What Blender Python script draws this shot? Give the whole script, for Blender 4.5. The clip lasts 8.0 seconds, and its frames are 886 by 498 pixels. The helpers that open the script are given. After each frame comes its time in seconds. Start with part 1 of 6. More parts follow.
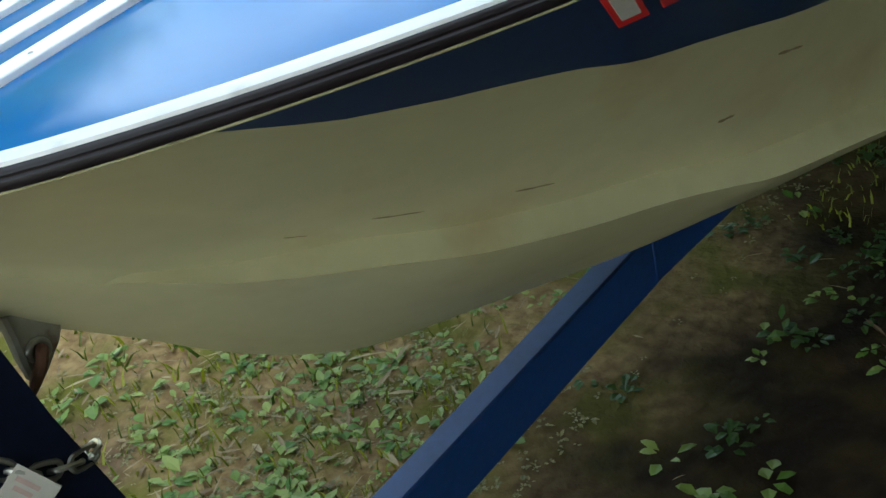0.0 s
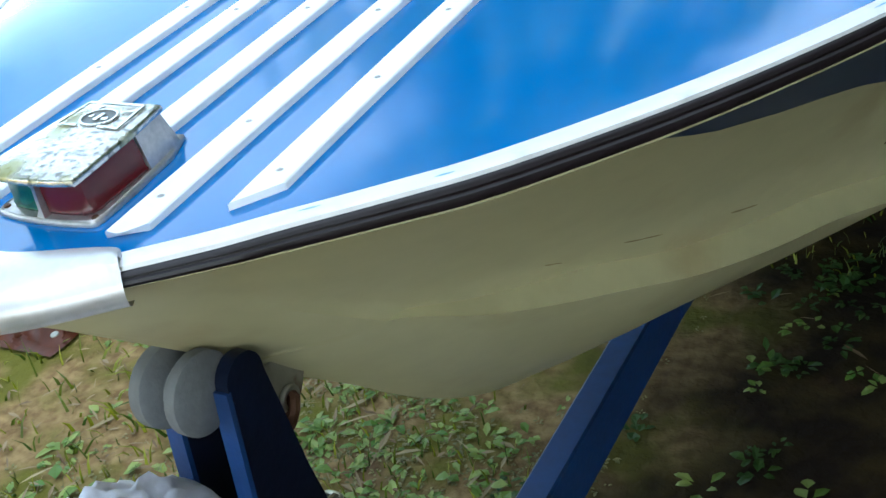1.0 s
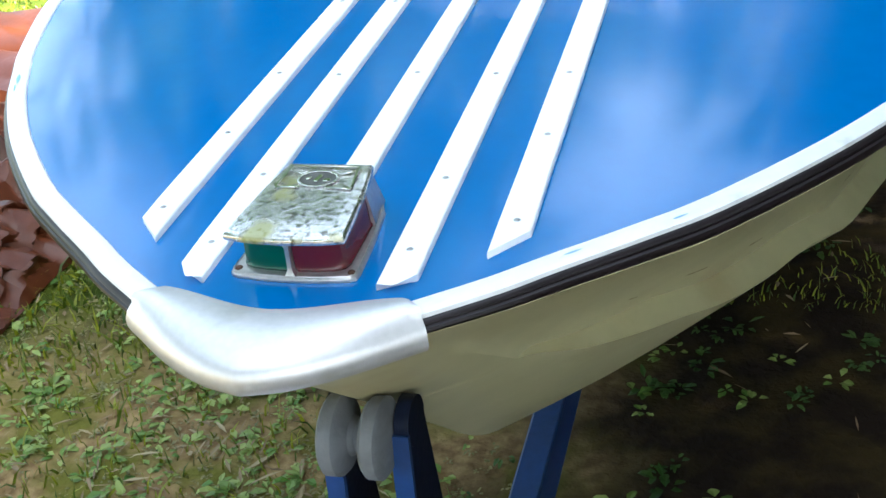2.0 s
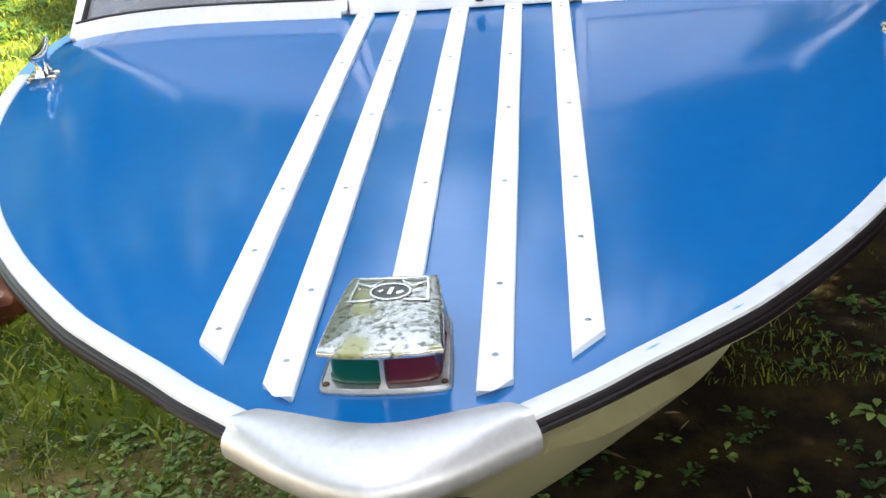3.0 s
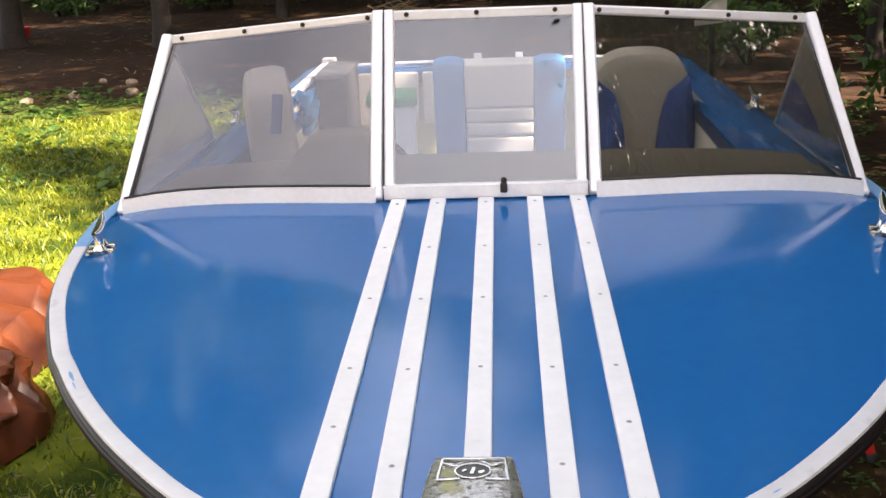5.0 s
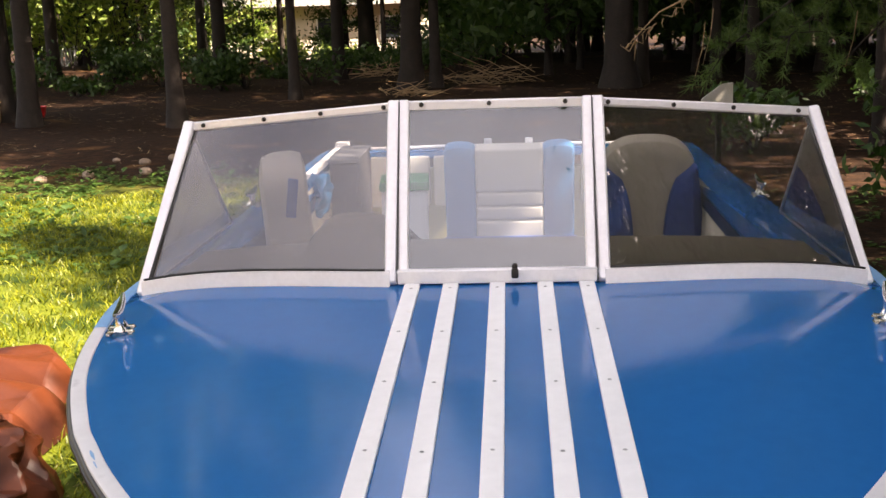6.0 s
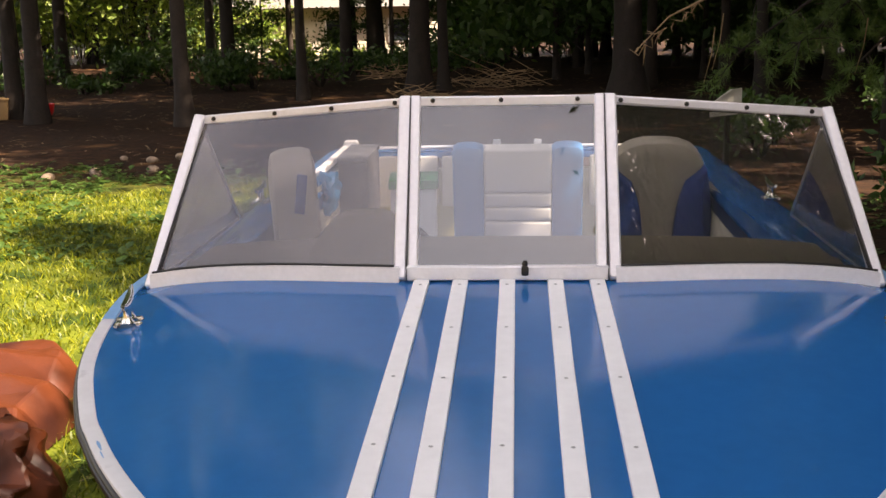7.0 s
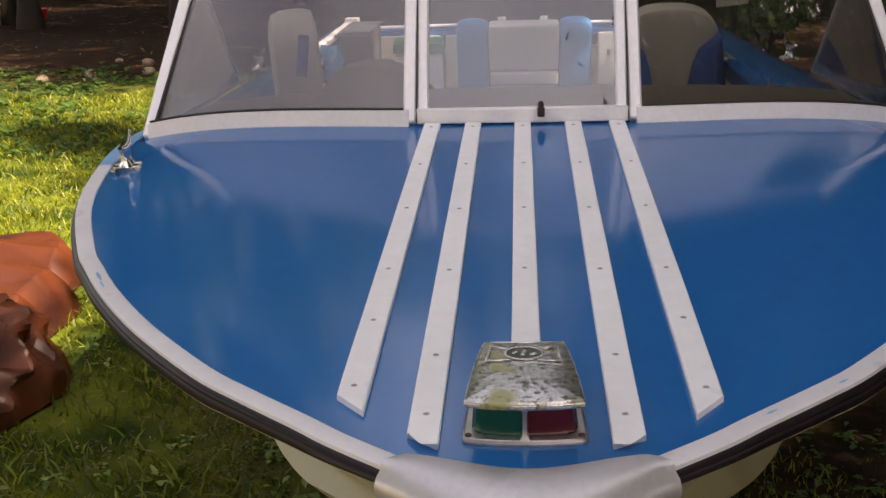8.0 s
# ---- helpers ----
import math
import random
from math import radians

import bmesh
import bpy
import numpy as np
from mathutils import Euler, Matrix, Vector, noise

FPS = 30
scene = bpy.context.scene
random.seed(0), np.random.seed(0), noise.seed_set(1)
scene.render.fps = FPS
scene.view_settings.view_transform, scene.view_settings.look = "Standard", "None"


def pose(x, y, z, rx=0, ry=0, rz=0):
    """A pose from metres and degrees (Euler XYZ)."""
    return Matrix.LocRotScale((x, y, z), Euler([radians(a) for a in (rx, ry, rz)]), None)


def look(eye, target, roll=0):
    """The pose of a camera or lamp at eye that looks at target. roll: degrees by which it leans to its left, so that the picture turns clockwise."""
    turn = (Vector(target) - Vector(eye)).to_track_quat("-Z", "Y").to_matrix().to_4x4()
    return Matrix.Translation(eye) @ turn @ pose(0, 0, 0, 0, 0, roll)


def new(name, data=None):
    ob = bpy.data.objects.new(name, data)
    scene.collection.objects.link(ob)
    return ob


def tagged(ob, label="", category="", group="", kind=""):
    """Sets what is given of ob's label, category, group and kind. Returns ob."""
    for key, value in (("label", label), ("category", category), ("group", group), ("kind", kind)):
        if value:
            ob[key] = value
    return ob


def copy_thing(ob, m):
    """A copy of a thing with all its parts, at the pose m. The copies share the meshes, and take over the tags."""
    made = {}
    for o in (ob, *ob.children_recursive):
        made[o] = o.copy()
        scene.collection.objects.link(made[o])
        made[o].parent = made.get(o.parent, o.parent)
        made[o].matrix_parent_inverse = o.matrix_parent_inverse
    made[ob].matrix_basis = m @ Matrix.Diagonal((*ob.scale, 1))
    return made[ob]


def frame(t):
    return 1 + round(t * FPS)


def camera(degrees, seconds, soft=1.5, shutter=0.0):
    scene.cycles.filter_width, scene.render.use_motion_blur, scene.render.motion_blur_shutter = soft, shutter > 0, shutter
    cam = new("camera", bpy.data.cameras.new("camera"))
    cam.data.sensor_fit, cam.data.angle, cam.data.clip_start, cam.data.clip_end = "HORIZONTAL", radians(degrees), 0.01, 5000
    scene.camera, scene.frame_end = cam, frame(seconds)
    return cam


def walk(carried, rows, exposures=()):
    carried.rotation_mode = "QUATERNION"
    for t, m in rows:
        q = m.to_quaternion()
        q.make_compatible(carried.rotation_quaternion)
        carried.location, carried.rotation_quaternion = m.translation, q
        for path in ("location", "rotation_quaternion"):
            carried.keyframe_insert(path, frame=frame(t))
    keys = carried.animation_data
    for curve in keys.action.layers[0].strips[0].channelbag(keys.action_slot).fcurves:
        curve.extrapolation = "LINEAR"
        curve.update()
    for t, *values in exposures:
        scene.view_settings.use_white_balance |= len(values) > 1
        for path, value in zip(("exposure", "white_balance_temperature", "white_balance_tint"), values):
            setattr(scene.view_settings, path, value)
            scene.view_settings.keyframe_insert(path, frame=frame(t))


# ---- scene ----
cam = camera(41.60, 8.0)
PATH = [
    (0, (1.0521, 0.0311, 1.4270), (-0.2481, 1.1925, 0.4468), -14.29),
    (0.2, (1.0009, -0.0271, 1.4315), (-0.2838, 1.1131, 0.4071), -15.30),
    (0.5, (0.9019, -0.1494, 1.4594), (-0.2051, 1.1560, 0.4248), -12.74),
    (0.8, (0.7976, -0.2431, 1.4656), (-0.2166, 1.2080, 0.5350), -9.39),
    (1, (0.6799, -0.2730, 1.4776), (-0.3160, 1.1856, 0.5391), -10.79),
    (1.5, (0.5161, -0.3927, 1.5129), (-0.2816, 1.2028, 0.6085), -8.86),
    (2, (0.3591, -0.4915, 1.5628), (-0.1986, 1.1935, 0.6410), -6.56),
    (2.2, (0.3088, -0.4879, 1.5655), (-0.1920, 1.2349, 0.6816), -6.92),
    (3.3, (0.077, -0.595, 1.613), (-0.042, 1.243, 0.832), -2.8),
    (3.5, (0.04, -0.619, 1.616), (-0.05, 1.23, 0.857), -1.7),
    (4, (0.03, -0.632, 1.643), (-0.072, 1.242, 0.951), -1.4),
    (4.5, (0.036, -0.646, 1.669), (-0.073, 1.246, 1.03), -2.1),
    (5, (0.038, -0.673, 1.691), (-0.077, 1.242, 1.126), -2.3),
    (5.2, (0.042, -0.684, 1.7), (-0.079, 1.243, 1.179), -2.6),
    (6.5, (0.026, -0.719, 1.71), (-0.105, 1.231, 1.285), -1.3),
    (7, (0.024, -0.707, 1.696), (-0.11, 1.243, 1.27), -1.1),
    (7.5, (0.017, -0.681, 1.649), (-0.114, 1.256, 1.171), -1.0),
    (8, (-0.002, -0.655, 1.573), (-0.137, 1.256, 0.999), -1.7),
]
EXPOSURES = [(0.0, 3.45, 6300, -4), (1.0, 3.6, 5950, -3), (1.5, 3.62, 5800, -2), (2.2, 3.6, 6200, 2), (3.5, 3.3, 7000, 10), (5.0, 2.98, 7600, 17), (6.5, 2.66, 7950, 21), (7.0, 2.5, 8000, 21), (8.0, 2.15, 8000, 21)]
walk(cam, [(t, look(eye, target, roll)) for t, eye, target, roll in PATH], EXPOSURES)

# ---------------------------------------------------------------- light
SUN_AZ, SUN_EL = -20.0, 50.0      # degrees: direction towards the sun, from +x towards +y; height over the horizon
sun_dir = Vector((math.cos(radians(SUN_AZ)) * math.cos(radians(SUN_EL)), math.sin(radians(SUN_AZ)) * math.cos(radians(SUN_EL)), math.sin(radians(SUN_EL))))
world = bpy.data.worlds.new("world")
scene.world = world
world.use_nodes = True
wn = world.node_tree
sky = wn.nodes.new("ShaderNodeTexSky")
sky.sky_type, sky.sun_disc = "NISHITA", False
sky.sun_elevation, sky.sun_rotation = radians(SUN_EL), radians(90 - SUN_AZ)
sky.dust_density, sky.air_density, sky.ozone_density = 2.5, 1.0, 1.0
wn.nodes["Background"].inputs["Strength"].default_value = 0.05
# thin high cloud, white where the noise is thick
cloud, cover, pale, veil = (wn.nodes.new(k) for k in ("ShaderNodeTexNoise", "ShaderNodeMapRange", "ShaderNodeHueSaturation", "ShaderNodeMix"))
cloud.inputs["Scale"].default_value, cloud.inputs["Detail"].default_value = 2.4, 6
cover.inputs["From Min"].default_value, cover.inputs["From Max"].default_value = 0.28, 0.60
cover.inputs["To Max"].default_value = 0.9
pale.inputs["Saturation"].default_value, pale.inputs["Value"].default_value = 0.46, 2.25
veil.data_type = "RGBA"
wn.links.new(cloud.outputs[0], cover.inputs["Value"])
wn.links.new(sky.outputs[0], pale.inputs["Color"])
wn.links.new(sky.outputs[0], veil.inputs["A"])
wn.links.new(pale.outputs[0], veil.inputs["B"])
wn.links.new(cover.outputs[0], veil.inputs["Factor"])
wn.links.new(veil.outputs["Result"], wn.nodes["Background"].inputs["Color"])
sun = new("sun", bpy.data.lights.new("sun", "SUN"))
sun.data.energy, sun.data.angle, sun.data.color = 5.0, radians(0.6), (1.0, 0.94, 0.82)
sun.matrix_world = look(sun_dir * 50, (0, 0, 0))

# ---------------------------------------------------------------- materials


def material(name, base=(0.5, 0.5, 0.5), rough=0.5, metal=0.0, vary=0.12, scale=8.0, fine=60.0, bump=0.0, bump_scale=80.0, spec=0.5, coat=0.0, second=None, second_at=(0.5, 0.62), second_scale=5.0, per_object=0.0):
    """Principled surface with variation at two scales, an optional second colour in patches, and fine relief."""
    m = bpy.data.materials.new(name)
    m.use_nodes = True
    nt = m.node_tree
    b = nt.nodes["Principled BSDF"]
    tc = nt.nodes.new("ShaderNodeTexCoord")
    n1, n2 = nt.nodes.new("ShaderNodeTexNoise"), nt.nodes.new("ShaderNodeTexNoise")
    n1.inputs["Scale"].default_value, n2.inputs["Scale"].default_value = scale, fine
    n1.inputs["Detail"].default_value = 4
    for n in (n1, n2):
        nt.links.new(tc.outputs["Object"], n.inputs["Vector"])
    both = nt.nodes.new("ShaderNodeMath")
    both.operation = "MULTIPLY_ADD"
    both.inputs[1].default_value = 0.5
    nt.links.new(n2.outputs[0], both.inputs[0])
    half = nt.nodes.new("ShaderNodeMath")
    half.operation = "MULTIPLY"
    half.inputs[1].default_value = 0.5
    nt.links.new(n1.outputs[0], half.inputs[0])
    nt.links.new(half.outputs[0], both.inputs[2])
    span = nt.nodes.new("ShaderNodeMapRange")
    span.inputs["From Min"].default_value, span.inputs["From Max"].default_value = 0.3, 0.7
    span.inputs["To Min"].default_value, span.inputs["To Max"].default_value = 1 - vary, 1 + vary
    nt.links.new(both.outputs[0], span.inputs["Value"])
    value = span.outputs[0]
    if per_object:
        info = nt.nodes.new("ShaderNodeObjectInfo")
        r = nt.nodes.new("ShaderNodeMapRange")
        r.inputs["To Min"].default_value, r.inputs["To Max"].default_value = 1 - per_object, 1 + per_object
        nt.links.new(info.outputs["Random"], r.inputs["Value"])
        mul = nt.nodes.new("ShaderNodeMath")
        mul.operation = "MULTIPLY"
        nt.links.new(value, mul.inputs[0]), nt.links.new(r.outputs[0], mul.inputs[1])
        value = mul.outputs[0]
    hsv = nt.nodes.new("ShaderNodeHueSaturation")
    hsv.inputs["Color"].default_value = (*base, 1)
    nt.links.new(value, hsv.inputs["Value"])
    if second:
        n3 = nt.nodes.new("ShaderNodeTexNoise")
        n3.inputs["Scale"].default_value, n3.inputs["Detail"].default_value = second_scale, 6
        nt.links.new(tc.outputs["Object"], n3.inputs["Vector"])
        edge = nt.nodes.new("ShaderNodeMapRange")
        edge.inputs["From Min"].default_value, edge.inputs["From Max"].default_value = second_at
        nt.links.new(n3.outputs[0], edge.inputs["Value"])
        mix = nt.nodes.new("ShaderNodeMix")
        mix.data_type = "RGBA"
        mix.inputs["A"].default_value, mix.inputs["B"].default_value = (*base, 1), (*second, 1)
        nt.links.new(edge.outputs[0], mix.inputs["Factor"])
        nt.links.new(mix.outputs["Result"], hsv.inputs["Color"])
    nt.links.new(hsv.outputs[0], b.inputs["Base Color"])
    b.inputs["Roughness"].default_value, b.inputs["Metallic"].default_value = rough, metal
    b.inputs["Specular IOR Level"].default_value, b.inputs["Coat Weight"].default_value = spec, coat
    if bump:
        nb = nt.nodes.new("ShaderNodeTexNoise")
        nb.inputs["Scale"].default_value, nb.inputs["Detail"].default_value = bump_scale, 5
        nt.links.new(tc.outputs["Object"], nb.inputs["Vector"])
        bn = nt.nodes.new("ShaderNodeBump")
        bn.inputs["Strength"].default_value, bn.inputs["Distance"].default_value = bump, 0.01
        nt.links.new(nb.outputs[0], bn.inputs["Height"])
        nt.links.new(bn.outputs[0], b.inputs["Normal"])
    return m


def pitted_material():
    """Old chrome: dark pits gathered in patches over bright metal, and dull green-yellow grime."""
    m = material("pitted_chrome", (0.60, 0.585, 0.56), 0.24, metal=0.92, vary=0.15, scale=60, fine=300, second=(0.17, 0.165, 0.15), second_at=(0.52, 0.66), second_scale=170, bump=0.10, bump_scale=170)
    nt = m.node_tree
    b = nt.nodes["Principled BSDF"]
    tc = next(n for n in nt.nodes if n.type == "TEX_COORD")
    old = b.inputs["Base Color"].links[0].from_socket
    patch, edge, mix, dull = (nt.nodes.new(k) for k in ("ShaderNodeTexNoise", "ShaderNodeMapRange", "ShaderNodeMix", "ShaderNodeMapRange"))
    patch.inputs["Scale"].default_value, patch.inputs["Detail"].default_value = 26, 5
    edge.inputs["From Min"].default_value, edge.inputs["From Max"].default_value, edge.inputs["To Max"].default_value = 0.53, 0.66, 0.8
    mix.data_type = "RGBA"
    mix.inputs["B"].default_value = (0.27, 0.27, 0.075, 1)
    nt.links.new(tc.outputs["Object"], patch.inputs["Vector"])
    nt.links.new(patch.outputs[0], edge.inputs["Value"])
    nt.links.new(edge.outputs[0], mix.inputs["Factor"])
    nt.links.new(old, mix.inputs["A"])
    nt.links.new(mix.outputs["Result"], b.inputs["Base Color"])
    dull.inputs["To Min"].default_value, dull.inputs["To Max"].default_value = 0.92, 0.25
    nt.links.new(edge.outputs[0], dull.inputs["Value"])
    nt.links.new(dull.outputs[0], b.inputs["Metallic"])
    return m


def leaf_material(name, base, second, through_it=0.35, rough=0.5):
    """Leaves: colour varies from leaf to leaf, and some light shines through."""
    m = bpy.data.materials.new(name)
    m.use_nodes = True
    nt = m.node_tree
    b, out = nt.nodes["Principled BSDF"], nt.nodes["Material Output"]
    geo = nt.nodes.new("ShaderNodeNewGeometry")
    mix = nt.nodes.new("ShaderNodeMix")
    mix.data_type = "RGBA"
    mix.inputs["A"].default_value, mix.inputs["B"].default_value = (*base, 1), (*second, 1)
    nt.links.new(geo.outputs["Random Per Island"], mix.inputs["Factor"])
    nt.links.new(mix.outputs["Result"], b.inputs["Base Color"])
    b.inputs["Roughness"].default_value = rough
    tr = nt.nodes.new("ShaderNodeBsdfTranslucent")
    nt.links.new(mix.outputs["Result"], tr.inputs["Color"])
    ms = nt.nodes.new("ShaderNodeMixShader")
    ms.inputs[0].default_value = through_it
    nt.links.new(b.outputs[0], ms.inputs[1]), nt.links.new(tr.outputs[0], ms.inputs[2])
    nt.links.new(ms.outputs[0], out.inputs["Surface"])
    return m


def glass_material(name, tint, rough=0.01, dusty=(0.045, 0.09), mirror=0.09):
    """Tinted clear sheet: passes light, and mirrors more at a slant."""
    m = bpy.data.materials.new(name)
    m.use_nodes = True
    nt = m.node_tree
    nt.nodes.remove(nt.nodes["Principled BSDF"])
    clear, gloss, ms, slant = (nt.nodes.new(k) for k in ("ShaderNodeBsdfTransparent", "ShaderNodeBsdfGlossy", "ShaderNodeMixShader", "ShaderNodeLayerWeight"))
    steep, share = nt.nodes.new("ShaderNodeMath"), nt.nodes.new("ShaderNodeMath")
    steep.operation, share.operation = "POWER", "MULTIPLY_ADD"
    steep.inputs[1].default_value, share.inputs[1].default_value, share.inputs[2].default_value = 3.3, 1 - mirror, mirror
    nt.links.new(slant.outputs["Facing"], steep.inputs[0]), nt.links.new(steep.outputs[0], share.inputs[0])
    clear.inputs["Color"].default_value = (*tint, 1)
    gloss.inputs["Roughness"].default_value = rough
    nt.links.new(share.outputs[0], ms.inputs[0])
    nt.links.new(clear.outputs[0], ms.inputs[1]), nt.links.new(gloss.outputs[0], ms.inputs[2])
    # pale diffuse film; on the left pane it also carries the sky's haze
    dust, film = nt.nodes.new("ShaderNodeBsdfDiffuse"), nt.nodes.new("ShaderNodeMixShader")
    dust.inputs["Color"].default_value = (0.62, 0.56, 0.56, 1)
    tc, haze, span = nt.nodes.new("ShaderNodeTexCoord"), nt.nodes.new("ShaderNodeTexNoise"), nt.nodes.new("ShaderNodeMapRange")
    haze.inputs["Scale"].default_value = 4
    span.inputs["To Min"].default_value, span.inputs["To Max"].default_value = dusty
    nt.links.new(tc.outputs["Object"], haze.inputs["Vector"])
    nt.links.new(haze.outputs[0], span.inputs["Value"])
    nt.links.new(span.outputs[0], film.inputs[0])
    nt.links.new(ms.outputs[0], film.inputs[1]), nt.links.new(dust.outputs[0], film.inputs[2])
    nt.links.new(film.outputs[0], nt.nodes["Material Output"].inputs["Surface"])
    return m


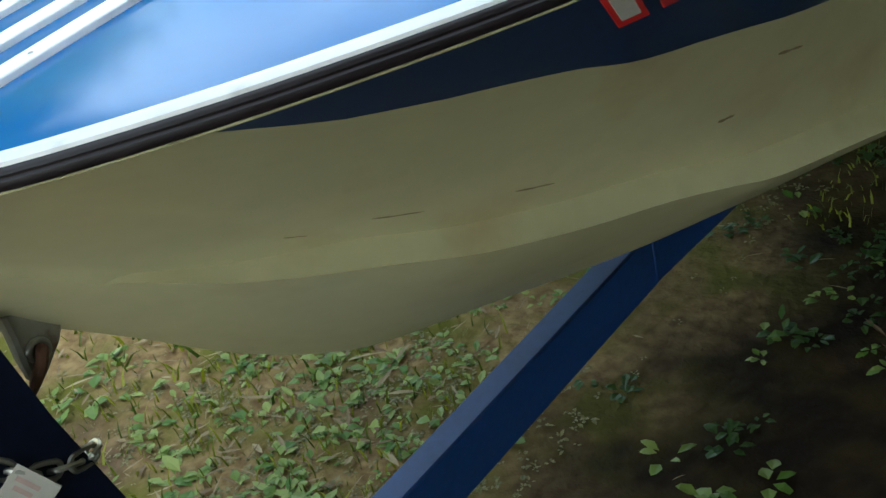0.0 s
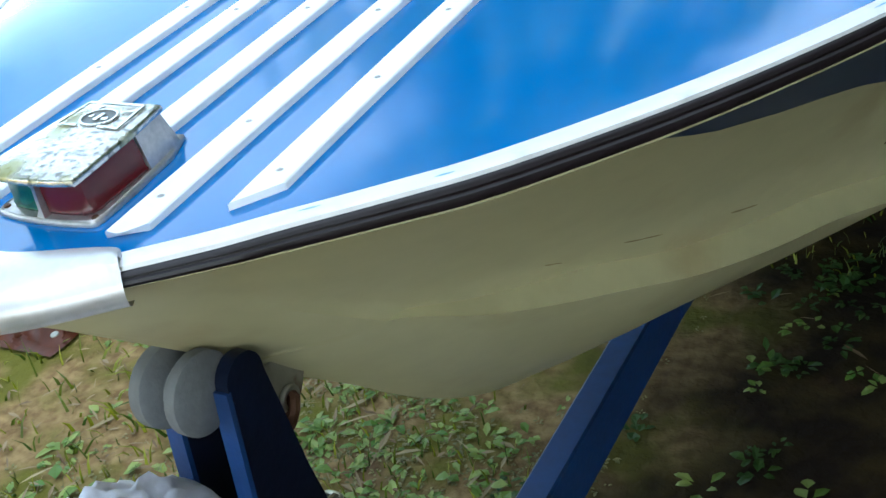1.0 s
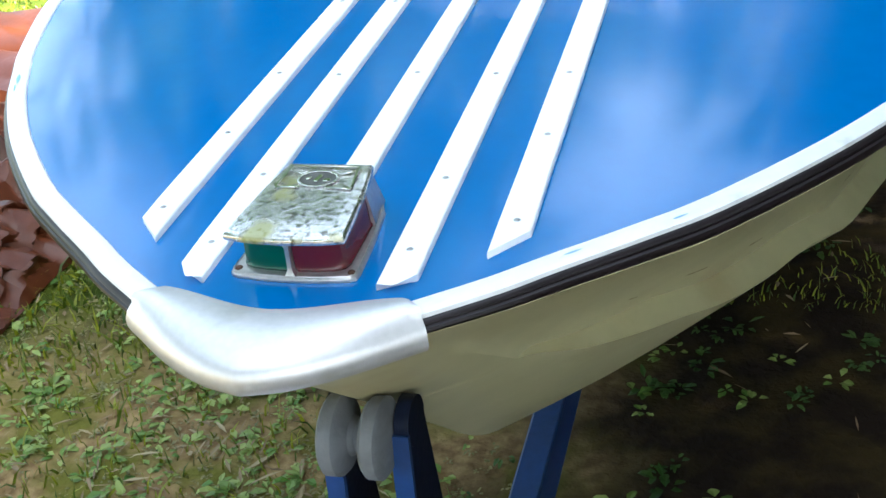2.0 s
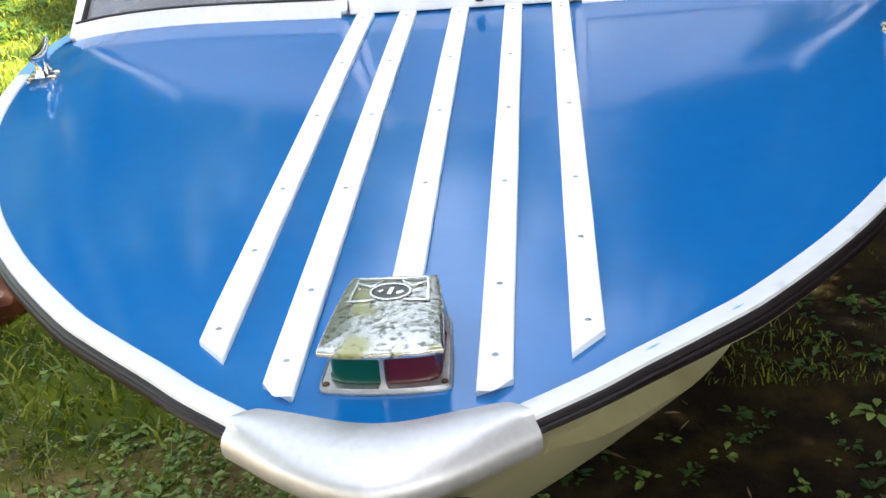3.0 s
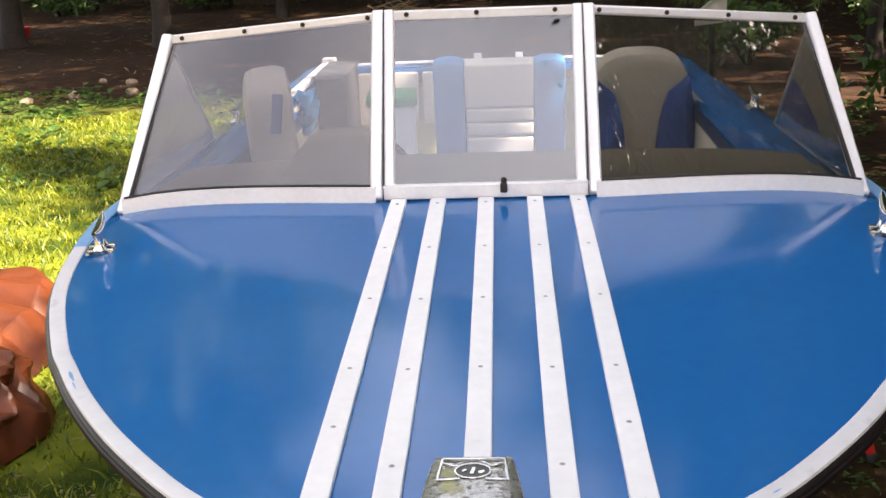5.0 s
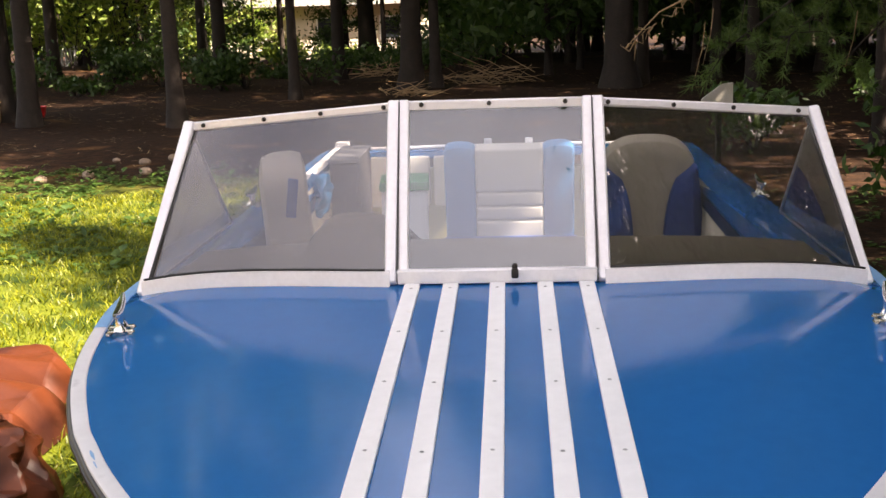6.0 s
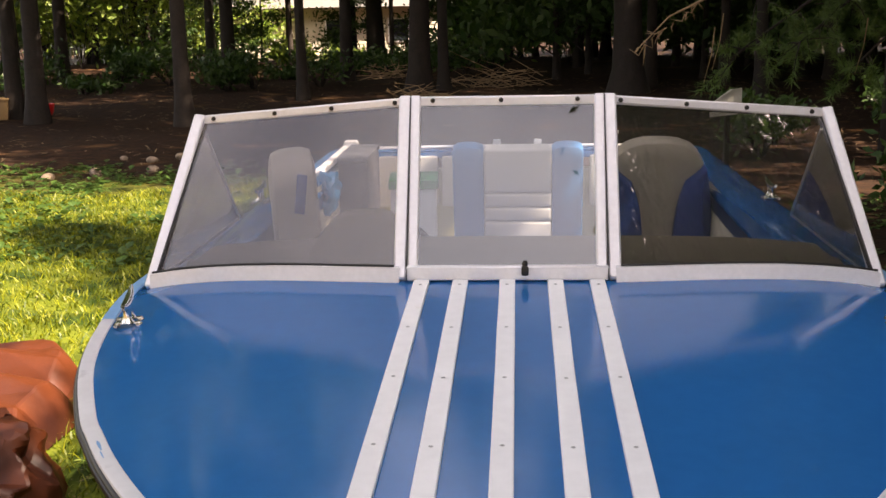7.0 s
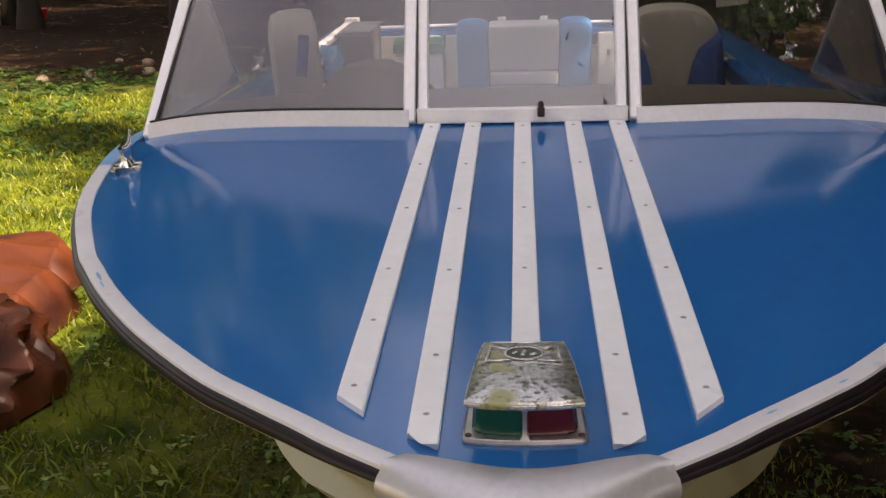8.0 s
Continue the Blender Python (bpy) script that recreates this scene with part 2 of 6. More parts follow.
M = {
    "deck": material("deck_blue_paint", (0.004, 0.130, 0.385), 0.105, vary=0.06, scale=3, fine=40, spec=0.68),
    "white": material("white_paint", (0.86, 0.86, 0.86), 0.4, vary=0.05, scale=10, second=(0.68, 0.66, 0.62), second_at=(0.68, 0.82), second_scale=25),
    "trim": material("trim_white_aluminium", (0.74, 0.73, 0.74), 0.4, metal=0.1, vary=0.06, scale=14, second=(0.56, 0.55, 0.55), second_at=(0.62, 0.74), second_scale=18),
    "rubber": material("dark_rubber", (0.010, 0.006, 0.008), 0.42, vary=0.3, scale=20, spec=0.35),
    "hull": material("hull_beige_gelcoat", (0.47, 0.425, 0.245), 0.36, vary=0.07, scale=4, fine=25, second=(0.37, 0.29, 0.15), second_at=(0.56, 0.75), second_scale=5),
    "navy": material("navy_paint", (0.012, 0.03, 0.085), 0.3, vary=0.15),
    "cap": material("brushed_aluminium", (0.62, 0.60, 0.605), 0.4, metal=0.6, vary=0.08, scale=9, fine=160, second=(0.5, 0.49, 0.47), second_at=(0.55, 0.7), second_scale=14),
    "frame": material("aluminium_frame", (0.88, 0.86, 0.88), 0.38, metal=0.25, vary=0.06, scale=12, fine=120),
    "chrome": material("dull_chrome", (0.50, 0.49, 0.46), 0.2, metal=0.95, vary=0.3, scale=90, fine=420, second=(0.62, 0.61, 0.52), second_at=(0.54, 0.60), second_scale=140, bump=0.06, bump_scale=200),
    "pitted": pitted_material(),
    "bright": material("bright_chrome", (0.75, 0.75, 0.74), 0.14, metal=1.0, vary=0.06),
    "red_lens": material("red_lens", (0.072, 0.003, 0.007), 0.25, vary=0.15),
    "green_lens": material("green_lens", (0.0, 0.058, 0.034), 0.25, vary=0.15),
    "green_lid": material("green_plastic", (0.02, 0.24, 0.07), 0.4, vary=0.08),
    "screw_dish": material("paint_ring", (0.60, 0.60, 0.60), 0.5, vary=0.1),
    "screw": material("screw_steel", (0.42, 0.42, 0.42), 0.35, metal=1.0),
    "tarnish": material("tarnished_chrome", (0.44, 0.415, 0.40), 0.3, metal=0.7, vary=0.2, scale=40, fine=200, second=(0.36, 0.33, 0.30), second_at=(0.56, 0.7), second_scale=60),
    "emblem": material("tarnished_field", (0.13, 0.13, 0.12), 0.4, metal=0.8, vary=0.2, scale=80),
    "dark": material("dark_metal", (0.02, 0.018, 0.016), 0.4, metal=0.3),
    "glass": glass_material("smoked_glass", (0.78, 0.77, 0.75), 0.01, (0.008, 0.018), 0.10),
    # middle pane: the blue of mirrored sky is put into the tint
    "mid_glass": glass_material("sky_tinted_smoked_glass", (0.74, 0.77, 0.815), 0.012, (0.010, 0.02), 0.11),
    # left pane: mirrored sky haze is put into a thicker dust film
    "dust_haze_glass": glass_material("dust_haze_smoked_glass", (0.80, 0.79, 0.79), 0.01, (0.07, 0.12), 0.11),
    "trailer": material("trailer_blue_paint", (0.008, 0.04, 0.15), 0.42, vary=0.2, scale=6, second=(0.02, 0.03, 0.06), second_at=(0.6, 0.75), bump=0.06),
    "roller": material("grey_rubber", (0.13, 0.135, 0.145), 0.65, vary=0.15, scale=30, bump=0.2),
    "grey_box": material("grey_plastic", (0.075, 0.07, 0.075), 0.55, vary=0.12),
    "needle_soft": leaf_material("soft_needle", (0.055, 0.115, 0.022), (0.12, 0.19, 0.04), 0.3),
    "bag": material("grey_plastic_bag", (0.56, 0.57, 0.68), 0.5, vary=0.1, scale=20, bump=0.25, bump_scale=22),
    "card": material("white_card", (0.55, 0.52, 0.46), 0.7, vary=0.1),
    "litter_tan": material("tan_plastic", (0.34, 0.20, 0.08), 0.5, vary=0.12),
    "red": material("red_paint", (0.65, 0.02, 0.02), 0.4),
    "eye_plate": material("weathered_steel", (0.26, 0.245, 0.19), 0.55, metal=0.3, vary=0.2, scale=40, second=(0.14, 0.08, 0.05), second_at=(0.58, 0.7), second_scale=40),
    "print": material("faded_red_print", (0.54, 0.38, 0.34), 0.7, vary=0.2),
    "scrape": material("brown_scrape", (0.24, 0.18, 0.095), 0.7, vary=0.3, scale=90),
    "rust": material("rusty_steel", (0.10, 0.045, 0.025), 0.7, metal=0.4, vary=0.3, scale=60, bump=0.3),
    "zinc": material("zinc_chain", (0.35, 0.34, 0.30), 0.35, metal=0.9, vary=0.2, scale=60),
    "tarp": material("brown_tarp", (0.068, 0.0165, 0.0055), 0.42, spec=0.3, vary=0.12, scale=4, fine=80, bump=0.25, bump_scale=16, second=(0.030, 0.0085, 0.006), second_at=(0.47, 0.6), second_scale=1.9),
    "beige": material("beige_vinyl", (0.40, 0.36, 0.30), 0.5, vary=0.07, bump=0.1),
    "cream": material("cream_vinyl", (0.62, 0.57, 0.48), 0.5, vary=0.06, bump=0.1),
    "seat_blue": material("blue_vinyl", (0.02, 0.06, 0.24), 0.45, vary=0.1, bump=0.1),
    "sky_blue": material("light_blue_vinyl", (0.03, 0.19, 0.40), 0.45, vary=0.1, bump=0.1),
    "dash": material("dash_brown_vinyl", (0.14, 0.112, 0.075), 0.55, vary=0.1, bump=0.15),
    "bark": material("pine_bark", (0.019, 0.012, 0.008), 0.9, vary=0.35, scale=7, fine=30, bump=1.0, bump_scale=18, per_object=0.25),
    "siding": material("cream_siding", (0.62, 0.56, 0.44), 0.6, vary=0.05),
    "roof": material("grey_shingle", (0.12, 0.115, 0.11), 0.85, vary=0.2),
    "pane": material("dark_window_glass", (0.02, 0.025, 0.03), 0.1),
    "twig": material("dry_twig", (0.28, 0.18, 0.095), 0.8, vary=0.3, scale=20),
    "stone": material("field_stone", (0.20, 0.145, 0.10), 0.85, vary=0.25, scale=15, bump=0.5),
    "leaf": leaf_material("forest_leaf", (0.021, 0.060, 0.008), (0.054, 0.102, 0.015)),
    # brighter copy of the leaf green; sunlight on bushes is put into this colour
    "leaf_sun_tone": leaf_material("sun_toned_leaf", (0.108, 0.192, 0.024), (0.240, 0.300, 0.054), 0.5),
    "needle": leaf_material("pine_needle", (0.024, 0.060, 0.015), (0.048, 0.090, 0.021), 0.25),
    "grass": leaf_material("grass_blade", (0.024, 0.062, 0.003), (0.235, 0.245, 0.010), 0.4),
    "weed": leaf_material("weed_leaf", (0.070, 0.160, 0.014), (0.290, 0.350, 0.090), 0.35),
    "litter": leaf_material("dead_leaf", (0.110, 0.065, 0.030), (0.270, 0.200, 0.110), 0.1, 0.8),
    "stand": material("stand_navy_paint", (0.003, 0.006, 0.018), 0.5, vary=0.25, scale=8, second=(0.005, 0.012, 0.035), second_at=(0.6, 0.75), bump=0.06, spec=0.2),
    "straw": leaf_material("pale_straw", (0.200, 0.150, 0.075), (0.330, 0.265, 0.150), 0.15, 0.8),
    "moss": leaf_material("moss_tuft", (0.100, 0.095, 0.020), (0.210, 0.180, 0.070), 0.2),
    "smudge": material("blue_paint_smudge", (0.20, 0.42, 0.68), 0.4),
}


def ground_material():
    """Dirt with moss near the boat, shade painted into it beside the hull, a lawn, and a brown forest floor; the
    borders are ragged.
    """
    m = bpy.data.materials.new("ground_soil")
    m.use_nodes = True
    nt = m.node_tree
    b = nt.nodes["Principled BSDF"]
    b.inputs["Roughness"].default_value, b.inputs["Specular IOR Level"].default_value = 0.95, 0.15
    tc = nt.nodes.new("ShaderNodeTexCoord")

    def noise_tex(scale, detail=5):
        n = nt.nodes.new("ShaderNodeTexNoise")
        n.inputs["Scale"].default_value, n.inputs["Detail"].default_value = scale, detail
        nt.links.new(tc.outputs["Object"], n.inputs["Vector"])
        return n.outputs[0]

    def ramp(value, lo, hi):
        r = nt.nodes.new("ShaderNodeMapRange")
        r.inputs["From Min"].default_value, r.inputs["From Max"].default_value = lo, hi
        nt.links.new(value, r.inputs["Value"])
        return r.outputs[0]

    def mix(a, c, f):
        x = nt.nodes.new("ShaderNodeMix")
        x.data_type = "RGBA"
        for key, v in (("A", a), ("B", c)):
            if isinstance(v, tuple):
                x.inputs[key].default_value = (*v, 1)
            else:
                nt.links.new(v, x.inputs[key])
        nt.links.new(f, x.inputs["Factor"])
        return x.outputs["Result"]

    def add(a, c, k):
        x = nt.nodes.new("ShaderNodeMath")
        x.operation = "MULTIPLY_ADD"
        nt.links.new(c, x.inputs[0])
        x.inputs[1].default_value = k
        nt.links.new(a, x.inputs[2])
        return x.outputs[0]

    sep = nt.nodes.new("ShaderNodeSeparateXYZ")
    nt.links.new(tc.outputs["Object"], sep.inputs[0])
    dirt = mix((0.140, 0.086, 0.036), (0.260, 0.182, 0.082), ramp(noise_tex(30), 0.35, 0.65))
    dirt = mix(dirt, (0.104, 0.099, 0.016), ramp(noise_tex(5), 0.46, 0.62))
    dirt = mix(dirt, (0.078, 0.047, 0.031), ramp(noise_tex(2.2), 0.58, 0.72))
    lawn = mix((0.012, 0.027, 0.002), (0.080, 0.098, 0.008), ramp(noise_tex(3), 0.38, 0.62))
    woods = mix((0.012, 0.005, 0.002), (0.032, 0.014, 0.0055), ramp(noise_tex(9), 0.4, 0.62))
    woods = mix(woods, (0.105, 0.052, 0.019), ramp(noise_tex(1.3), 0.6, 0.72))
    ragged = noise_tex(0.9, 3)
    # bare soil under and right of the hull, shade put into its colour
    shaded_soil = mix((0.011, 0.006, 0.003), (0.029, 0.019, 0.005), ramp(noise_tex(7), 0.42, 0.62))
    dirt = mix(dirt, shaded_soil, ramp(add(sep.outputs["X"], noise_tex(3.0, 4), 0.9), 0.05, 0.55))
    left = ramp(add(sep.outputs["X"], ragged, 1.6), 0.4, -0.2)
    both = nt.nodes.new("ShaderNodeMath")
    both.operation = "MULTIPLY"
    nt.links.new(left, both.inputs[0])
    nt.links.new(ramp(add(sep.outputs["Y"], ragged, 1.2), 2.0, 2.6), both.inputs[1])
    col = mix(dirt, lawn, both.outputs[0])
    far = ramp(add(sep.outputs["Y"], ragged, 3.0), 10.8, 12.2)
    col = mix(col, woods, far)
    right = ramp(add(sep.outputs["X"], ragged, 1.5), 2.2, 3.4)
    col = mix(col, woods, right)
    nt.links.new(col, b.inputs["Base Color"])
    bn = nt.nodes.new("ShaderNodeBump")
    bn.inputs["Strength"].default_value, bn.inputs["Distance"].default_value = 0.55, 0.02
    nt.links.new(noise_tex(28, 8), bn.inputs["Height"])
    nt.links.new(bn.outputs[0], b.inputs["Normal"])
    return m


# ---------------------------------------------------------------- mesh helpers


def part(name, bm, mat, parent=None, label="", smooth=True):
    me = bpy.data.meshes.new(name)
    if smooth:
        for f in bm.faces:
            f.smooth = True
    bm.to_mesh(me)
    bm.free()
    for x in mat if isinstance(mat, (list, tuple)) else [mat]:
        me.materials.append(x)
    ob = new(name, me)
    if smooth:
        me.set_sharp_from_angle(angle=radians(38))
    if parent:
        ob.parent = parent
    if label:
        ob["label"] = label
    return ob


def thing(name, m, label, category, group="", kind=""):
    ob = new(name)
    ob.matrix_world = m
    ob.empty_display_size = 0.1
    return tagged(ob, label, category, group, kind)


def loft(rings, closed=True, caps=True):
    """A skin over rings of equally many points."""
    bm = bmesh.new()
    vs = [[bm.verts.new(p) for p in r] for r in rings]
    n = len(rings[0])
    for a, b in zip(vs, vs[1:]):
        for i in range(n if closed else n - 1):
            j = (i + 1) % n
            bm.faces.new((a[i], a[j], b[j], b[i]))
    if caps and closed:
        bm.faces.new(vs[0][::-1])
        bm.faces.new(vs[-1])
    bmesh.ops.recalc_face_normals(bm, faces=bm.faces)
    return bm


def box(sx, sy, sz, at=(0, 0, 0), bevel=0.0, seg=2, turn=None):
    bm = bmesh.new()
    bmesh.ops.create_cube(bm, size=1, matrix=Matrix.Diagonal((sx, sy, sz, 1)))
    if bevel:
        bmesh.ops.bevel(bm, geom=bm.edges[:], offset=bevel, segments=seg, affect="EDGES", profile=0.6)
    bmesh.ops.transform(bm, matrix=Matrix.Translation(at) @ (turn or Matrix()), verts=bm.verts)
    return bm


def beam(a, b, w, h, up=(0, 0, 1), bevel=0.002):
    """A bevelled bar from a to b, w wide across and h along up."""
    a, b = Vector(a), Vector(b)
    y = (b - a).normalized()
    x = y.cross(Vector(up)).normalized()
    z = x.cross(y)
    m = Matrix((x, y, z)).transposed().to_4x4()
    return box(w, (b - a).length, h, (a + b) / 2, bevel, 1, m)


def tube(points, radii, seg=10, caps=True):
    """A round tube along points; radii one number or one a point."""
    pts = [Vector(p) for p in points]
    if not isinstance(radii, (list, tuple)):
        radii = [radii] * len(pts)
    rings, side = [], None
    for i, p in enumerate(pts):
        d = (pts[min(i + 1, len(pts) - 1)] - pts[max(i - 1, 0)]).normalized()
        if side is None:
            side = d.orthogonal().normalized()
        side = (side - d * side.dot(d)).normalized()
        up = d.cross(side)
        rings.append([p + radii[i] * (math.cos(a) * side + math.sin(a) * up) for a in (2 * math.pi * k / seg for k in range(seg))])
    return loft(rings, True, caps)


def join(*bms):
    out = bms[0]
    for b in bms[1:]:
        me = bpy.data.meshes.new("tmp")
        b.to_mesh(me)
        b.free()
        out.from_mesh(me)
        bpy.data.meshes.remove(me)
    return out


def revolve(profile, axis="X", seg=24):
    """A turned body: profile of (along, radius)."""
    rings = []
    for s, r in profile:
        ring = []
        for k in range(seg):
            a = 2 * math.pi * k / seg
            c, d = r * math.cos(a), r * math.sin(a)
            ring.append({"X": (s, c, d), "Y": (c, s, d), "Z": (c, d, s)}[axis])
        rings.append(ring)
    return loft(rings)


def shifted(bm, m):
    bmesh.ops.transform(bm, matrix=m, verts=bm.verts)
    return bm


def stuff_mesh(name, verts, faces, mat, smooth=False):
    me = bpy.data.meshes.new(name)
    me.from_pydata([tuple(v) for v in verts], [], [tuple(f) for f in faces])
    me.materials.append(mat)
    if smooth:
        me.shade_smooth()
    return me


def curve_at(knots, u):
    """Smooth curve through the rows of knots (Catmull-Rom), u from 0 to len - 1."""
    k = np.array(knots, float)
    i = int(min(max(math.floor(u), 0), len(k) - 2))
    f = u - i
    p1, p2 = k[i], k[i + 1]
    p0 = k[i - 1] if i else 2 * p1 - p2
    p3 = k[i + 2] if i + 2 < len(k) else 2 * p2 - p1
    return 0.5 * (2 * p1 + (p2 - p0) * f + (2 * p0 - 5 * p1 + 4 * p2 - p3) * f * f + (3 * p1 - 3 * p2 + p3 - p0) * f ** 3)


def ground_z(x, y):
    """The yard is level round the boat, and falls gently towards the woods."""
    z = 0.025 * max(0.0, min(y, 4) - 2) - 0.0146 * max(0.0, min(y, 70) - 4) - 0.05 * max(0.0, min(y, 70) - 42) + 0.015 * math.sin(x * 1.7 + 0.6) * math.sin(y * 1.3)
    return z + 0.10 * max(0.0, min(1.0, (abs(x) + abs(y) - 14) / 10)) * noise.noise((x * 0.25, y * 0.25, 0.3))


# ---------------------------------------------------------------- ground


def build_ground():
    xs = [-400, -150, -70, -40, -28] + [-20 + 0.5 * i for i in range(81)] + [28, 40, 70, 150, 400]
    ys = [-400, -150, -60, -30, -15] + [-8 + 0.5 * i for i in range(97)] + [50, 70, 120, 250, 400]
    verts = [(x, y, ground_z(x, y)) for y in ys for x in xs]
    n = len(xs)
    faces = [(j * n + i, j * n + i + 1, (j + 1) * n + i + 1, (j + 1) * n + i) for j in range(len(ys) - 1) for i in range(n - 1)]
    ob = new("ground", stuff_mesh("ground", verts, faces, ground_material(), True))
    tagged(ob, "bare mossy dirt, mown lawn and brown forest floor", "ground", kind="structure")


def blades(name, count, area, height, width, mat, seed, label, keep=None, lean=0.5):
    """Grass: bent blades of two quads each, thrown over an area (x0, x1, y0, y1)."""
    rng = np.random.default_rng(seed)
    x = rng.uniform(area[0], area[1], count)
    y = rng.uniform(area[2], area[3], count)
    if keep is not None:
        k = np.array([keep(a, b) for a, b in zip(x, y)]) > rng.random(count)
        x, y = x[k], y[k]
    n = len(x)
    z = np.array([ground_z(a, b) for a, b in zip(x, y)]) - 0.003
    h = height * rng.uniform(0.4, 1.3, n)
    a = rng.uniform(0, 2 * math.pi, n)
    w = width * rng.uniform(0.6, 1.3, n)
    l = lean * h * rng.uniform(0.2, 1.2, n)
    da = rng.uniform(0, 2 * math.pi, n)
    base = np.stack([x, y, z], 1)
    side = np.stack([np.cos(a), np.sin(a), 0 * a], 1) * (w / 2)[:, None]
    drift = np.stack([np.cos(da), np.sin(da), 0 * a], 1) * l[:, None]
    up = np.stack([0 * h, 0 * h, h], 1)
    mid = base + 0.35 * drift + 0.6 * up
    tip = base + drift + up * 0.95
    verts = np.concatenate([base - side, base + side, mid - 0.8 * side, mid + 0.8 * side, tip], 0)
    i = np.arange(n)
    quads = np.stack([i, i + n, i + 3 * n, i + 2 * n], 1).tolist()
    tris = np.stack([i + 2 * n, i + 3 * n, i + 4 * n], 1).tolist()
    ob = new(name, stuff_mesh(name, verts.tolist(), quads + tris, mat))
    return tagged(ob, label, "grass", kind="stuff")


def leaf_verts(rng, centre, out, length, width, droop):
    """One leaf of six corners with a folded midrib."""
    d = np.array(out, float)
    d /= np.linalg.norm(d)
    s = np.cross(d, (0, 0, 1.0))
    s /= max(np.linalg.norm(s), 1e-6)
    n = np.cross(s, d)
    c = np.array(centre, float)
    p = [c, c + 0.4 * length * d + 0.5 * width * s + 0.12 * width * n, c + 0.45 * length * d, c + 0.4 * length * d - 0.5 * width * s + 0.12 * width * n,
         c + 0.8 * length * d + 0.3 * width * s - droop * length * 0.3 * np.array((0, 0, 1)), c + length * d - droop * length * np.array((0, 0, 1)),
         c + 0.8 * length * d - 0.3 * width * s - droop * length * 0.3 * np.array((0, 0, 1)), c + 0.8 * length * d - droop * length * 0.3 * np.array((0, 0, 1.0))]
    f = [(0, 1, 2), (0, 2, 3), (1, 4, 7, 2), (2, 7, 6, 3), (4, 5, 7), (7, 5, 6)]
    return p, f


def weeds(name, count, area, size, mat, seed, label, keep=None):
    """Low broad-leaved weeds: rosettes of five to nine leaves."""
    rng = np.random.default_rng(seed)
    verts, faces = [], []
    for _ in range(count):
        x, y = rng.uniform(area[0], area[1]), rng.uniform(area[2], area[3])
        if keep is not None and keep(x, y) < rng.random():
            continue
        s = size * rng.uniform(0.5, 1.4)
        z = ground_z(x, y)
        for k in range(rng.integers(4, 10)):
            a, e = rng.uniform(0, 2 * math.pi), rng.uniform(0.1, 1.0)
            out = (math.cos(a), math.sin(a), e)
            stem = np.array((x, y, z)) + np.array(out) * s * rng.uniform(0.1, 0.7)
            p, f = leaf_verts(rng, stem, (math.cos(a), math.sin(a), e * rng.uniform(-0.2, 0.8)), s * rng.uniform(0.6, 1.2), s * rng.uniform(0.35, 0.7), rng.uniform(0, 0.35))
            faces += [tuple(i + len(verts) for i in q) for q in f]
            verts += p
    ob = new(name, stuff_mesh(name, verts, faces, mat))
    return tagged(ob, label, "weeds", kind="stuff")


def flat_litter(name, count, area, size, mat, seed, label, keep=None):
    """Dead leaves and straw lying about."""
    rng = np.random.default_rng(seed)
    verts, faces = [], []
    for _ in range(count):
        x, y = rng.uniform(area[0], area[1]), rng.uniform(area[2], area[3])
        if keep is not None and keep(x, y) < rng.random():
            continue
        a = rng.uniform(0, 2 * math.pi)
        l, w = size * rng.uniform(0.5, 1.9), size * rng.uniform(0.06, 0.4) * rng.uniform(0.4, 1)
        p, f = leaf_verts(rng, (x, y, ground_z(x, y) + rng.uniform(0.004, 0.02)), (math.cos(a), math.sin(a), rng.uniform(-0.05, 0.25)), l, w, rng.uniform(-0.1, 0.2))
        faces += [tuple(i + len(verts) for i in q) for q in f]
        verts += p
    ob = new(name, stuff_mesh(name, verts, faces, mat))
    return tagged(ob, label, "leaf litter", kind="stuff")


build_ground()


def lawn_share(x, y):
    edge = -0.75 + 0.35 * noise.noise((x, y * 0.8, 5.0))
    if y > 9.8 + 1.2 * noise.noise((x * 0.6, 3.0, 1.0)) or x > edge:
        return 0.0
    return 1.0 if y > 1.7 + 0.5 * noise.noise((x, 7.0, 0.0)) else 0.22


def patchy(x, y):
    return max(0.0, min(1.0, 0.45 + 1.6 * noise.noise((x * 1.3, y * 1.3, 2.0))))


def front_share(x, y):
    return patchy(x, y) * (0.3 if x < -0.8 and y > 1.75 else 1.0 if x < -0.25 else 0.10)


def front_litter(x, y):
    return 0.2 if x < -0.8 and y > 1.75 else 1.0 if x < -0.35 + 0.25 * noise.noise((x * 2, y * 2, 8.0)) else 0.06


def clump_share(x, y):
    return lawn_share(x, y) * max(0.0, 0.35 + 1.5 * noise.noise((x * 2.1, y * 2.1, 4.0)))


blades("lawn_grass", 80000, (-7.5, -0.6, 0.2, 11.0), 0.042, 0.008, M["grass"], 1, "sunlit mown lawn grass of short bright blades", lawn_share, 1.3)
blades("lawn_clumps", 50000, (-6.5, -0.6, 1.0, 10.5), 0.062, 0.009, M["grass"], 11, "longer clumps of grass in the sunlit lawn", clump_share, 1.6)
blades("thin_grass", 6000, (-1.9, -0.2, 0.0, 3.5), 0.05, 0.0045, M["grass"], 2, "thin grass growing through mossy dirt", front_share)
weeds("ground_weeds", 2000, (-1.7, 1.2, 0.2, 3.4), 0.030, M["weed"], 3, "low broad-leaved green weeds on bare dirt", front_share)
weeds("broad_weeds", 240, (-1.7, 0.9, 0.3, 3.2), 0.040, M["weed"], 13, "pale green broad-leaved weeds in clumps", front_share)
